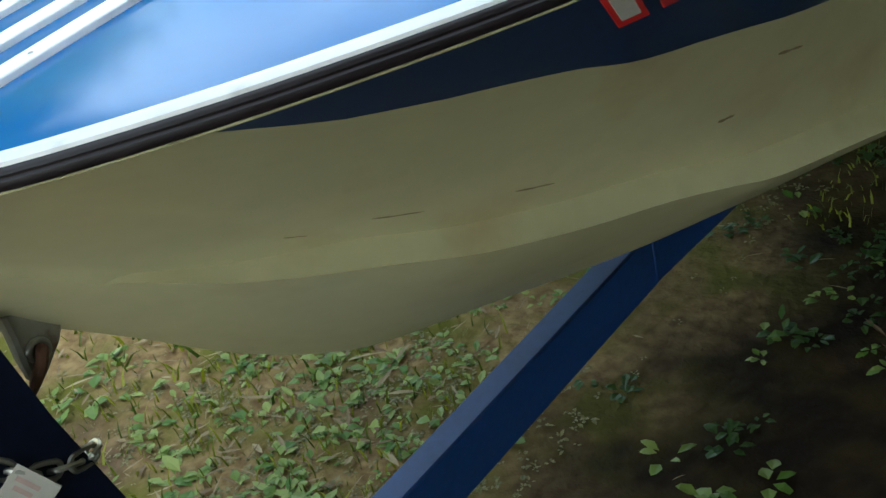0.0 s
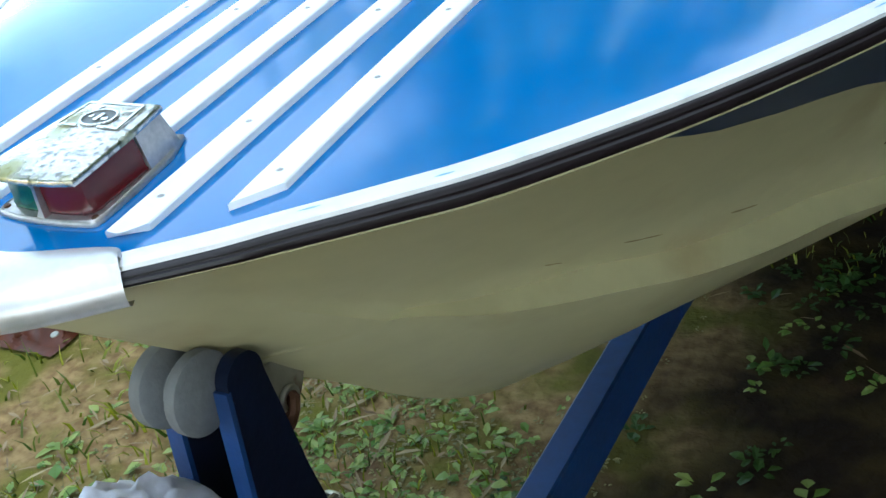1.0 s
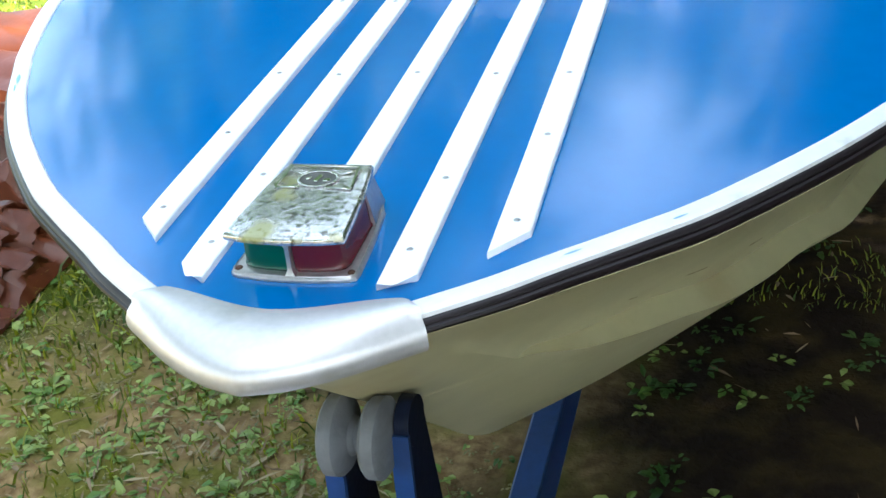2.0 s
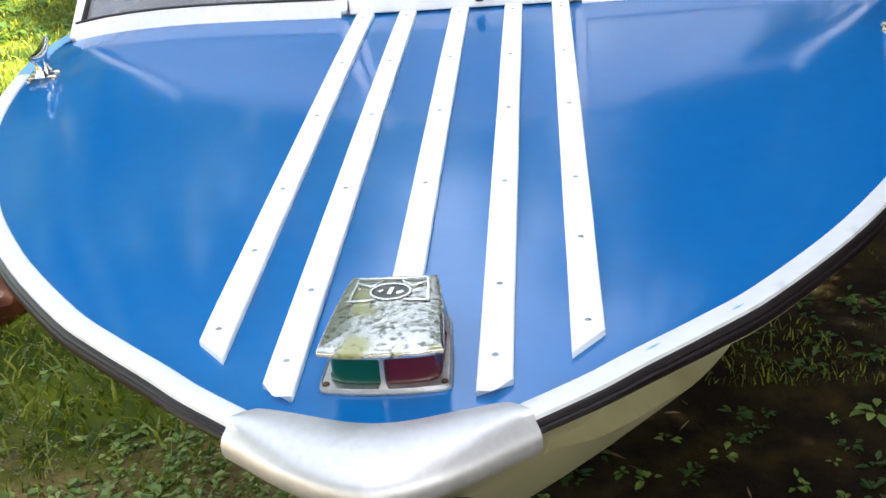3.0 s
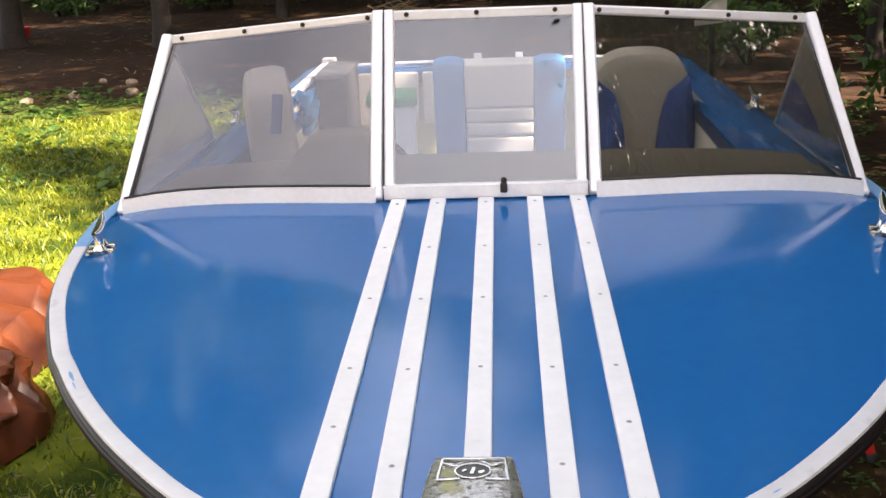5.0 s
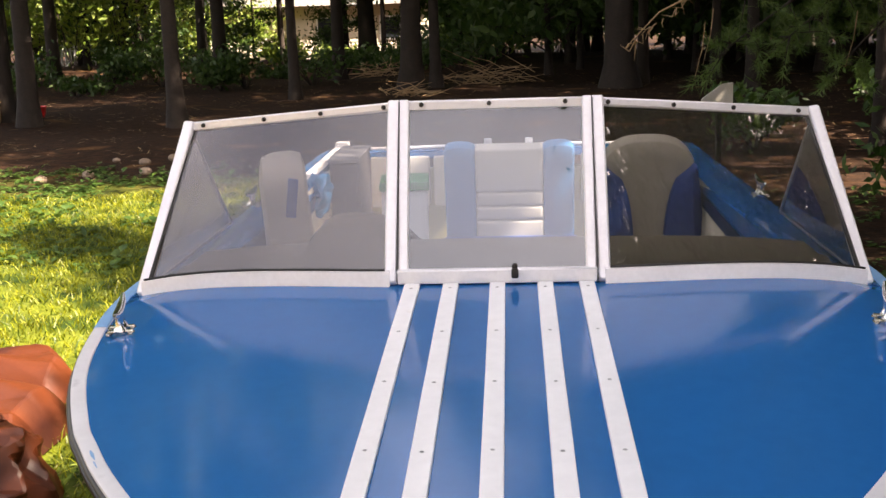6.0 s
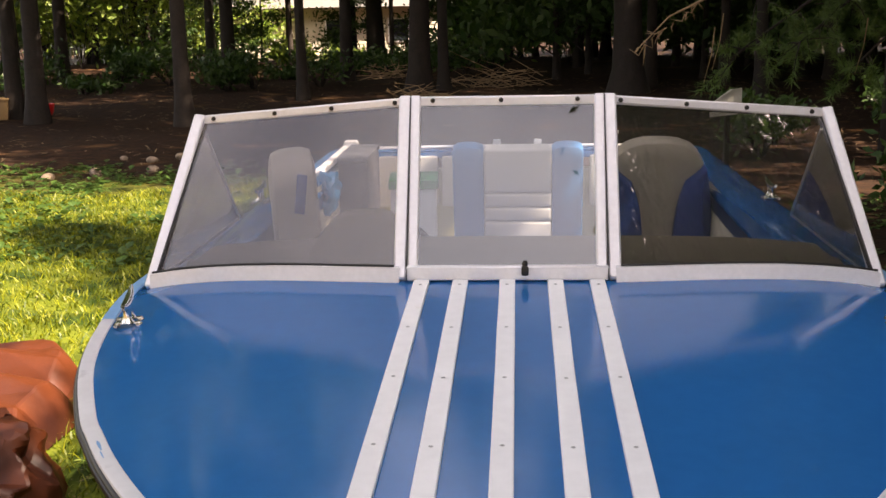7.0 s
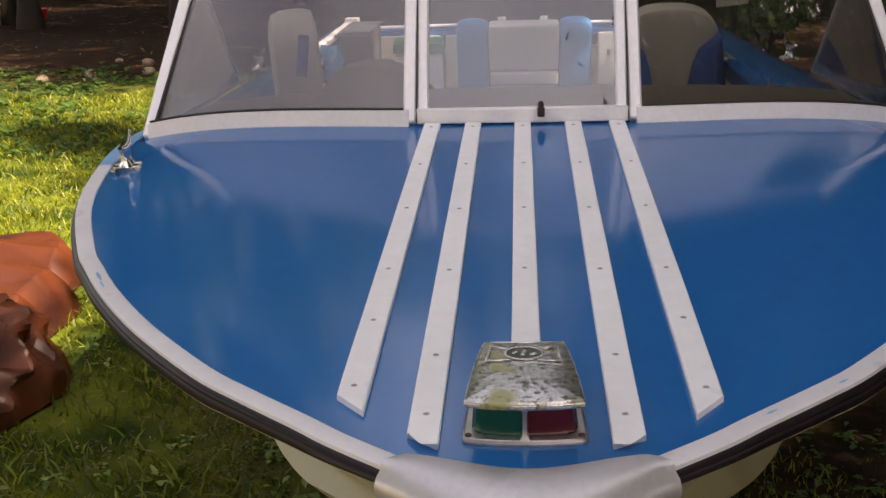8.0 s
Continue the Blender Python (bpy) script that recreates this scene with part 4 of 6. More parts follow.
    part("divider", shifted(loft([[(-0.0045, -0.053, 0.0066), (0.0045, -0.053, 0.0066), (0.003, -0.03, 0.0066), (-0.003, -0.03, 0.0066)], [(-0.0018, -0.0505, 0.012), (0.0018, -0.0505, 0.012), (0.0018, -0.03, 0.012), (-0.0018, -0.03, 0.012)], [(-0.0017, -0.0485, 0.030), (0.0017, -0.0485, 0.030), (0.0017, -0.03, 0.030), (-0.0017, -0.03, 0.030)], [(-0.0035, -0.0515, 0.0375), (0.0035, -0.0515, 0.0375), (0.0035, -0.03, 0.0375), (-0.0035, -0.03, 0.0375)]]), m), M["tarnish"], foot)
    for x, y in ((-0.0455, -0.043), (0.0455, -0.043)):
        part("screw", shifted(revolve([(0, 0.0001), (0, 0.0032), (0.001, 0.0027), (0.0014, 0.0001)], "Z", 10), m @ Matrix.Translation((x * 1.03, y, 0.0066))), M["rust"], foot)


build_bow_light()


def build_cleat(x, y, z, turn):
    """Open-base cleat: two splayed feet, a waisted post and a long horn, all bright chrome."""
    m = pose(x, y, z, 0, 0, turn)
    feet = [loft([[(sx * 0.017 + 0.0055 * math.cos(a), sy + 0.011 * math.sin(a), h) for a in (2 * math.pi * k / 10 for k in range(10))] for h in (0.0, 0.0035)]) for sx in (-1, 1) for sy in (-0.014, 0.014)]
    bridge = [box(0.040, 0.009, 0.005, (0, sy, 0.0045), 0.002) for sy in (-0.014, 0.014)]
    base = part("cleat", shifted(join(*feet, *bridge), m), M["chrome"], boat, "small chrome mooring cleat")
    posts = [loft([[(rx * math.cos(a), sy + ry * math.sin(a), h) for a in (2 * math.pi * k / 10 for k in range(10))] for h, rx, ry in ((0.005, 0.011, 0.008), (0.014, 0.0065, 0.006), (0.026, 0.006, 0.006), (0.032, 0.007, 0.009))]) for sy in (-0.014, 0.014)]
    part("post", shifted(join(*posts), m), M["bright"], base)
    part("horn", shifted(tube([(0, -0.058, 0.042), (0, -0.042, 0.037), (0, -0.015, 0.034), (0, 0.015, 0.034), (0, 0.042, 0.038), (0, 0.062, 0.046)], [0.003, 0.006, 0.0075, 0.0075, 0.006, 0.003], 10), m), M["bright"], base)


build_cleat(-0.594, 1.03, deck_z(0.594, 1.03), 12)
build_cleat(0.594, 1.03, deck_z(0.594, 1.03), -12)
build_cleat(0.66, 2.28, deck_z(0.70, 2.28) + 0.014, 0)
build_cleat(-0.66, 2.28, deck_z(0.70, 2.28) + 0.014, 0)


def build_windshield():
    """Three-piece raked windshield: two side panes and an opening middle pane, with swept side returns."""
    H = 0.168
    def base(x):
        a = abs(x)
        y = 1.180 if a <= H else 1.180 + 0.062 * ((a - H) / (0.624 - H)) ** 1.3
        return Vector((x, y, deck_z(x, y) + 0.002))
    cornerB, cornerT = base(0.624), Vector((0.582, 1.475, 1.472))
    midB, midT = base(H), Vector((0.171, 1.370, 1.511))
    def mirror(v, s):
        return Vector((v.x * s, v.y, v.z))
    fwd = Vector((0, -0.83, 0.56))
    # bottom rail of the middle pane is the body of the windshield
    ws = part("windshield", beam(mirror(midB, -1) + Vector((0, 0.002, 0.012)), midB + Vector((0, 0.002, 0.012)), 0.016, 0.024, bevel=0.002), M["frame"], boat, "aluminium framed smoked windshield in three panes")
    part("top_rail", beam(mirror(midT, -1), midT, 0.014, 0.017), M["frame"], ws)
    def pane(pts, name, mat):
        pts = [Vector(p) for p in pts]
        n = (pts[1] - pts[0]).cross(pts[2] - pts[0]).normalized() * 0.0015
        ob = part(name, loft([[p - n for p in pts], [p + n for p in pts]]), M[mat], ws, "dusty smoked pane with sky haze put into the film" if mat == "dust_haze_glass" else "smoked clear pane", smooth=False)
        ob.visible_shadow = False
    pane([mirror(midB, -1) + Vector((0, 0.004, 0.015)), midB + Vector((0, 0.004, 0.015)), midT, mirror(midT, -1)], "pane", "mid_glass")
    for s in (1, -1):
        # two upright bars side by side at each inner joint
        for dx, w in ((-0.0105, 0.019), (0.0105, 0.0215)):
            a, b = mirror(midB + Vector((dx, 0, 0.0)), s), mirror(midT + Vector((dx * 0.85, 0, 0.008)), s)
            bar = beam(a, b, w, 0.018, up=fwd, bevel=0.003)
            part("upright", bar, M["frame"], ws)
        part("joint_line", beam(mirror(midB + Vector((-0.001, -0.008, 0.004)), s), mirror(midT + Vector((-0.001, -0.008, 0.006)), s), 0.0014, 0.014, up=fwd, bevel=0), M["dark"], ws)
        # curved bottom rail of the side pane
        rings, N = [], 14
        for i in range(N + 1):
            p = base(H + 0.012 + (0.624 - H - 0.012) * i / N)
            p = mirror(p, s)
            rings.append([p + Vector((0, -0.009, -0.003)), p + Vector((0, -0.007, 0.022)), p + Vector((0, 0.006, 0.024)), p + Vector((0, 0.012, -0.003))])
        part("bottom_rail", loft(rings), M["frame"], ws)
        part("gasket", tube([mirror(base(H + 0.02 + (0.60 - H) * i / 8), s) + Vector((0, -0.002, 0.0245)) for i in range(9)], 0.0022, 6), M["dark"], ws)
        part("top_rail", beam(mirror(midT, s), mirror(cornerT, s), 0.014, 0.016), M["frame"], ws)
        part("gasket", beam(mirror(midT + Vector((0.01, 0, -0.0095)), s), mirror(cornerT + Vector((-0.01, 0, -0.0095)), s), 0.006, 0.003, bevel=0), M["dark"], ws)
        part("corner_bar", beam(mirror(cornerB + Vector((0.002, 0, -0.004)), s), mirror(cornerT + Vector((0, 0.0, 0.007)), s), 0.020, 0.020, up=fwd, bevel=0.003), M["frame"], ws)
        part("gasket", beam(mirror(cornerB + Vector((-0.012, 0, 0.02)), s), mirror(cornerT + Vector((-0.011, 0, -0.006)), s), 0.003, 0.012, up=fwd, bevel=0), M["dark"], ws)
        sheet = []
        for k in range(13):
            f = k / 12
            lo = base(H + 0.012 + (0.616 - H - 0.012) * f) + Vector((0, 0.004, 0.016))
            hi = (midT + Vector((0.01, 0, 0))).lerp(cornerT + Vector((-0.004, 0, 0)), f)
            thick_by = Vector((0.1 * f, -0.80, 0.60)) * 0.0015
            sheet.append([mirror(lo - thick_by, s), mirror(hi - thick_by, s), mirror(hi + thick_by, s), mirror(lo + thick_by, s)])
        ob = part("pane", loft(sheet), M["dust_haze_glass" if s < 0 else "glass"], ws, "dusty smoked pane with sky haze put into the film" if s < 0 else "smoked clear pane")
        ob.visible_shadow = False
        foot = Vector((0.655, 2.02, deck_z(0.70, 2.02) + 0.022))
        pane([mirror(cornerB, s), mirror(foot, s), mirror(cornerT, s)], "side_pane", "dust_haze_glass" if s < 0 else "glass")
        part("side_strut", beam(mirror(foot, s), mirror(cornerT + Vector((0.004, 0.01, -0.01)), s), 0.008, 0.010, bevel=0.002), M["tarnish"], ws)
        part("side_sill", beam(mirror(cornerB + Vector((0, 0, 0.004)), s), mirror(foot, s), 0.007, 0.008, bevel=0.002), M["tarnish"], ws)
        for f in (0.07, 0.36, 0.63, 0.93):
            p = mirror(midT.lerp(cornerT, f), s)
            part("snap", shifted(revolve([(-0.012, 0.0001), (-0.012, 0.003), (-0.010, 0.0042), (-0.006, 0.0045), (-0.004, 0.003), (0.0, 0.003)], "Y", 10), Matrix.Translation(p + Vector((0, 0, 0.001)))), M["dark"], ws)
    for x in (-0.125, -0.01, 0.118):
        part("snap", shifted(revolve([(-0.012, 0.0001), (-0.012, 0.003), (-0.010, 0.0042), (-0.006, 0.0045), (-0.004, 0.003), (0.0, 0.003)], "Y", 10), Matrix.Translation((x * 1.05, 1.370, 1.513))), M["dark"], ws)
    lx = 0.030
    latch = join(box(0.012, 0.010, 0.016, (0, -0.006, 0.004), 0.003), revolve([(0.010, 0.0001), (0.010, 0.0045), (0.016, 0.005), (0.02, 0.003), (0.021, 0.0001)], "Z", 10))
    part("latch", shifted(latch, Matrix.Translation(base(lx) + Vector((0, -0.006, 0.014)))), M["dark"], ws, "small dark latch knob")


build_windshield()


def build_bow_eye():
    """Rusty bow eye with a shackle on the stem."""
    rings = []
    for z, ya, yb, w in ((0.905, 0.380, 0.450, 0.014), (0.880, 0.381, 0.442, 0.013), (0.850, 0.380, 0.425, 0.012), (0.826, 0.381, 0.402, 0.009)):
        rings.append([(w, ya + 0.004, z), (w, yb - 0.004, z), (w - 0.004, yb, z), (4e-3 - w, yb, z), (-w, yb - 0.004, z), (-w, ya + 0.004, z), (4e-3 - w, ya, z), (w - 0.004, ya, z)])
    ob = part("bow_eye", loft(rings), M["eye_plate"], boat, "weathered bow eye bracket with rusty hook")
    ringp = [(0.016, 0.398 + 0.011 * math.cos(a), 0.857 + 0.011 * math.sin(a)) for a in (2 * math.pi * k / 16 for k in range(17))]
    part("ring", tube(ringp, 0.0035, 8, False), M["zinc"], ob)
    part("hook", tube([(0.010, 0.404, 0.860), (0.019, 0.400, 0.857), (0.021, 0.394, 0.848), (0.019, 0.388, 0.838), (0.014, 0.381, 0.826), (0.010, 0.374, 0.815)], [0.006, 0.007, 0.007, 0.007, 0.006, 0.004], 8), M["rust"], ob, "rusty steel hook")


build_bow_eye()


def build_registration():
    """Two outlined characters on the navy wedge, as plain shapes; one on each bow."""
    for s in (1, -1):
        for k in range(2):
            u0 = 10.88 + k * 0.36
            def q(du, v, o):
                p = side_point(u0 + du, v, o)
                return Vector((p[0] * s, p[1], p[2]))
            for nm, a, b, c, d, o, mat in (("registration_mark", 0.0, 0.26, 0.02, 0.145, 0.005, "red"), ("mark_fill", 0.05, 0.21, 0.035, 0.125, 0.0065, "card")):
                bm = loft([[q(a, c, o), q(b, c, o), q(b, d, o), q(a, d, o)], [q(a, c, o + 0.001), q(b, c, o + 0.001), q(b, d, o + 0.001), q(a, d, o + 0.001)]])
                part(nm, bm, M[mat], boat, "", smooth=False)


build_registration()

# dashboard and inside of the boat


def build_dash():
    rings = []
    for i in range(49):
        x = -0.59 + 1.18 * i / 48
        hump = 0.058 * max(0.0, 1 - ((x + 0.28) / 0.09) ** 4) if abs(x + 0.28) < 0.09 else 0.0
        zf, ya = 1.231 - 0.010 * (x / 0.59) ** 4, 1.57
        edge = 0.006 * (abs(x) / 0.55) ** 4
        front = 1.215 + 0.085 * max(0.0, (abs(x) - 0.168) / 0.456) ** 1.2
        rings.append([(x, front, zf - 0.03), (x, front + 0.005, zf - 0.006), (x, front + 0.075, zf + 0.002), (x, 1.42, zf + 0.002 + hump * 0.9 - edge), (x, ya - 0.03, zf + hump - edge), (x, ya, zf - 0.018 + hump - edge), (x, ya + 0.005, zf - 0.06), (x, ya - 0.04, 0.9)])
    part("dashboard", loft(rings, False), M["dash"], boat, "brown padded dashboard with a raised helm hood")


build_dash()


def build_wheel():
    ob = thing("steering_wheel", BOAT @ pose(-0.285, 1.70, 1.145, -62, 0, 0), "dark steering wheel behind the dash", "steering wheel")
    rim = [(0.125 * math.cos(a), 0.125 * math.sin(a), 0) for a in (2 * math.pi * k / 32 for k in range(33))]
    part("rim", tube(rim, 0.010, 8, False), M["dark"], ob)
    for a in (90, 210, 330):
        part("spoke", beam((0, 0, -0.02), (0.12 * math.cos(radians(a)), 0.12 * math.sin(radians(a)), 0), 0.016, 0.006), M["bright"], ob)
    part("hub", revolve([(-0.16, 0.0001), (-0.16, 0.018), (-0.03, 0.02), (-0.02, 0.032), (0.0, 0.03), (0.004, 0.0001)], "Z", 16), M["dark"], ob)


build_wheel()


def pad(w, h, d, round_top=0.0, n=18, crown=0.012):
    """An upholstered back: w wide, h high, d thick, with a rounded top outline; base at z = 0."""
    outline = [(-w / 2, 0.0)]
    r = round_top
    for k in range(n + 1):
        a = math.pi * (1 - k / n)
        e = 0.75
        cx, cz = abs(math.cos(a)) ** e * math.copysign(1, math.cos(a)), math.sin(a) ** e
        outline.append((w / 2 * cx, h - r + r * cz))
    outline.append((w / 2, 0.0))
    cxm, czm = 0, h * 0.45
    rings = []
    for y, k in ((-d / 2 - crown, 0.80), (-d / 2 - crown * 0.7, 0.90), (-d / 2, 0.97), (-d * 0.25, 1.0), (d * 0.25, 1.0), (d / 2, 0.97), (d / 2 + crown * 0.6, 0.88)):
        rings.append([(cxm + (x - cxm) * k, y, czm + (z - czm) * k) for x, z in outline])
    return loft(rings)


def build_seats():
    # passenger seat, facing forward
    s = thing("passenger_seat", BOAT @ pose(0.436, 2.9, 0.702) @ Matrix.Diagonal((1.12, 1.12, 0.97, 1)), "beige vinyl boat seat with blue side bolsters", "seat", "boat seats")
    part("backrest", shifted(pad(0.262, 0.46, 0.09, 0.14), pose(0, 0, 0.12, 6)), M["beige"], s)
    for sx in (-1, 1):
        rings = []
        for k in range(10):
            f = k / 9
            z = 0.10 + 0.40 * f
            wide = 0.108 * math.sqrt(max(0.0, 1 - f ** 2.4)) + 0.003
            o = 0.150 - 0.028 * f ** 2
            rings.append([(sx * o, 0.02, z), (sx * (o + 0.004), -0.06, z), (sx * (o - 0.25 * wide), -0.088, z), (sx * (o - 0.7 * wide), -0.086, z), (sx * (o - wide), -0.070, z), (sx * (o - wide), 0.02, z)])
        part("bolster", shifted(loft(rings), pose(0, 0, 0, 6)), M["seat_blue"], s, "navy side bolster")
    part("cushion", box(0.30, 0.34, 0.12, (0, -0.17, 0.12), 0.03, 3), M["beige"], s)
    part("pedestal", box(0.2, 0.3, 0.1, (0, -0.1, 0.03), 0.005), M["dark"], s)
    # driver's seat, turned sideways
    s = thing("driver_seat", BOAT @ pose(-0.508, 2.10, 0.688, 0, 0, -78) @ Matrix.Diagonal((1.0, 0.95, 1.10, 1)), "grey-beige driver seat turned sideways", "seat", "boat seats")
    part("backrest", shifted(pad(0.262, 0.47, 0.10, 0.10), pose(0, 0, 0.12, 4)), M["beige"], s)
    part("bolster", shifted(box(0.010, 0.026, 0.085, (0, 0, 0), 0.004, 2), pose(0.128, -0.012, 0.505, -8, -6, 0)), M["seat_blue"], s)
    part("cushion", box(0.30, 0.34, 0.12, (0, -0.17, 0.12), 0.03, 3), M["beige"], s)
    part("pedestal", box(0.2, 0.3, 0.1, (0, -0.1, 0.03), 0.005), M["dark"], s)
    # stern bench
    s = thing("stern_bench", BOAT @ pose(0.012, 3.68, 0.738), "cream and light blue stern bench seat", "seat")
    for sx in (-1, 1):
        part("side_panel", shifted(pad(0.118, 0.42, 0.09, 0.03), pose(sx * 0.184, 0, 0.0, 8)), M["sky_blue"], s)
    for i, (z, h) in enumerate(((0.0, 0.13), (0.13, 0.055), (0.185, 0.055), (0.24, 0.17))):
        part("roll", shifted(box(0.252, 0.09, h - 0.003, (0, -0.012, z + h / 2), 0.012, 3), pose(0, 0, 0, 8)), M["cream"], s)
    part("cushion", box(0.52, 0.4, 0.12, (0, -0.24, 0.0), 0.03, 3), M["seat_blue"], s)


build_seats()


def build_stern():
    for x, w in ((-0.42, 0.24), (-0.235, 0.11), (0.44, 0.30)):
        part("transom_pad", box(w - 0.006, 0.05, 0.20, (x, 3.86, 0.975), 0.012, 2), M["cream"], boat, "cream stern lining pad")
    part("transom_cap", box(1.36, 0.10, 0.03, (0, 3.91, 1.078), 0.008), M["deck"], boat)
    part("stern_rail", tube([(-0.6, 3.86, 1.107), (-0.2, 3.86, 1.112), (0.3, 3.86, 1.112), (0.6, 3.86, 1.107)], 0.006, 8), M["frame"], boat)
    well = thing("motor_well_box", BOAT @ pose(-0.545, 3.35, 0.70), "grey plastic box with pale lid in the stern corner", "box")
    part("body", box(0.10, 0.34, 0.45, (0, 0, 0.225), 0.008), M["grey_box"], well)
    part("lid", box(0.108, 0.35, 0.016, (0, 0, 0.458), 0.005), M["roller"], well)
    for x in (-0.07, 0.09):
        br = part("rail_bracket", box(0.03, 0.012, 0.035, (x, 3.85, 1.122), 0.003), M["white"], boat)
    arm = part("rail_arm", join(beam((-0.65, 2.95, 1.124), (-0.60, 3.6, 1.162), 0.025, 0.02), box(0.05, 0.05, 0.07, (-0.60, 3.55, 1.142), 0.008)), M["white"], boat, "white fitting on the stern corner")
    rag = bmesh.new()
    bmesh.ops.create_icosphere(rag, subdivisions=4, radius=1)
    for v in rag.verts:
        n_ = noise.fractal(v.co * 1.7, 0.6, 2.1, 4)
        v.co = Vector((v.co.x * 0.05, v.co.y * 0.09, v.co.z * 0.065)) * (1 + 0.32 * n_)
    part("blue_cloth", rag, M["sky_blue"], thing("cloth", BOAT @ pose(-0.60, 2.95, 1.084), "crumpled light blue cloth over the side deck", "cloth"))
    jug = thing("water_jug", BOAT @ pose(-0.256, 2.30, 0.70, 0, 0, 4), "tall pale plastic water jug with a green lid", "jug")
    part("body", box(0.118, 0.15, 0.512, (0, 0, 0.256), 0.014, 3), M["white"], jug)
    part("lid", box(0.128, 0.16, 0.024, (0, 0, 0.523), 0.006, 2), M["green_lid"], jug, "green plastic lid")
    part("spigot", join(revolve([(0, 0.0001), (0, 0.011), (0.03, 0.010), (0.034, 0.0001)], "Y", 12), box(0.008, 0.008, 0.03, (0, 0.03, 0.012), 0.002)), M["white"], jug).location = (-0.03, -0.108, 0.44)


build_stern()

# ---------------------------------------------------------------- trailer


def torus_link(length, width, r):
    pts = []
    for k in range(17):
        a = 2 * math.pi * k / 16
        pts.append((0.5 * width * math.sin(a), 0.5 * (length - width) * (1 if math.cos(a) > 0 else -1) * (1 if abs(math.cos(a)) > 0.01 else 0) + 0.5 * width * math.cos(a), 0))
    return tube(pts, r, 6, False)


def build_trailer():
    t = thing("boat_trailer", pose(0, 0, 0), "blue painted steel boat trailer", "trailer")
    # the tongue rises towards the stern and meets a level keel beam
    part("tongue", beam((-0.023, -0.9, 0.131), (-0.023, 1.46, 0.334), 0.050, 0.106, bevel=0.004), M["trailer"], t, "blue box-section tongue beam")
    part("keel_beam", beam((-0.023, 1.44, 0.328), (-0.023, 3.9, 0.328), 0.054, 0.09, bevel=0.004), M["trailer"], t)
    part("coupler", box(0.08, 0.22, 0.09, (-0.022, -0.98, 0.128), 0.02, 3), M["zinc"], t)
    for y in (2.45, 3.1):
        part("cross_member", beam((-0.62, y, 0.30), (0.62, y, 0.30), 0.07, 0.06, bevel=0.005), M["trailer"], t)
    for s in (1, -1):
        part("bunk", beam((s * 0.34, 1.75, 0.50), (s * 0.38, 3.5, 0.46), 0.08, 0.04, bevel=0.006), M["roller"], t, "carpeted bunk under the hull")
        for y in (2.45, 3.1):
            part("bunk_post", beam((s * 0.36, y, 0.30), (s * 0.36, y, 0.47), 0.05, 0.05, up=(0, 1, 0), bevel=0.004), M["trailer"], t)
        wheel = part("wheel", shifted(revolve([(-0.07, 0.13), (-0.075, 0.22), (-0.06, 0.255), (0.06, 0.255), (0.075, 0.22), (0.07, 0.13)], "X", 32), Matrix.Translation((s * 0.90, 3.0, 0.255))), M["rubber"], t)
        part("rim", shifted(revolve([(-0.03, 0.0001), (-0.03, 0.05), (-0.05, 0.13), (0.05, 0.13), (0.03, 0.05), (0.03, 0.0001)], "X", 24), Matrix.Translation((s * 0.90, 3.0, 0.255))), M["white"], wheel)
        rings = []
        for k in range(13):
            a = math.pi * k / 12
            c, z = 3.0 - 0.31 * math.cos(a), 0.27 + 0.29 * math.sin(a)
            rings.append([(s * 0.81, c, z), (s * 0.99, c, z), (s * 0.99, c * 0.998 + 3.0 * 0.002, z - 0.004), (s * 0.81, c, z - 0.004)])
        part("fender", loft(rings), M["trailer"], t)
    part("axle", tube([(-0.86, 3.0, 0.255), (0.86, 3.0, 0.255)], 0.022, 10), M["dark"], t)
    # winch stand: two tapered plates with the bow roller between them
    for x in (0.038, -0.030):
        front = [(0.300, 0.938), (0.292, 0.80), (0.285, 0.62), (0.275, 0.405)]
        back = [(0.348, 0.938), (0.372, 0.80), (0.415, 0.62), (0.45, 0.405)]
        rings = []
        for (yf, z), (yb, _) in zip(front, back):
            rings.append([(x - 0.006, yf, z), (x + 0.006, yf, z), (x + 0.006, yb, z), (x - 0.006, yb, z)])
        bm = loft(rings)
        plate = part("winch_stand_plate", bm, M["stand"], t, "dark navy steel winch stand plate")
        lip = [[(x - 0.011, yf - 0.003, z), (x + 0.007, yf - 0.003, z), (x + 0.007, yf + 0.003, z), (x - 0.011, yf + 0.003, z)] for yf, z in front]
        part("flange", loft(lip), M["trailer"], plate)
        part("top_bracket", shifted(revolve([(-0.008, 0.0001), (-0.007, 0.024), (0.007, 0.024), (0.007, 0.0001)], "X", 20), Matrix.Translation((x, 0.324, 0.938))), M["stand"], plate)
        for y, z in ((0.37, 0.66), (0.395, 0.615), (0.41, 0.57)):
            part("bolt", shifted(revolve([(0.006, 0.0001), (0.006, 0.006), (0.010, 0.005), (0.0102, 0.0001)], "X", 6), Matrix.Translation((x, y, z))), M["zinc"], plate)
    spool = [(-0.028, 0.0001), (-0.028, 0.034), (-0.025, 0.038), (-0.013, 0.038), (-0.009, 0.034), (-0.004, 0.019), (0.001, 0.016), (0.006, 0.019), (0.011, 0.034), (0.015, 0.038), (0.026, 0.038), (0.029, 0.034), (0.030, 0.0001)]
    part("bow_roller", shifted(revolve(spool, "X", 32), Matrix.Translation((0, 0.292, 0.940))), M["roller"], t, "worn grey rubber bow roller")
    # winch under its bag, on the stand
    part("winch_body", box(0.08, 0.10, 0.12, (-0.02, 0.215, 0.69), 0.01, 2), M["dark"], t)


build_trailer()


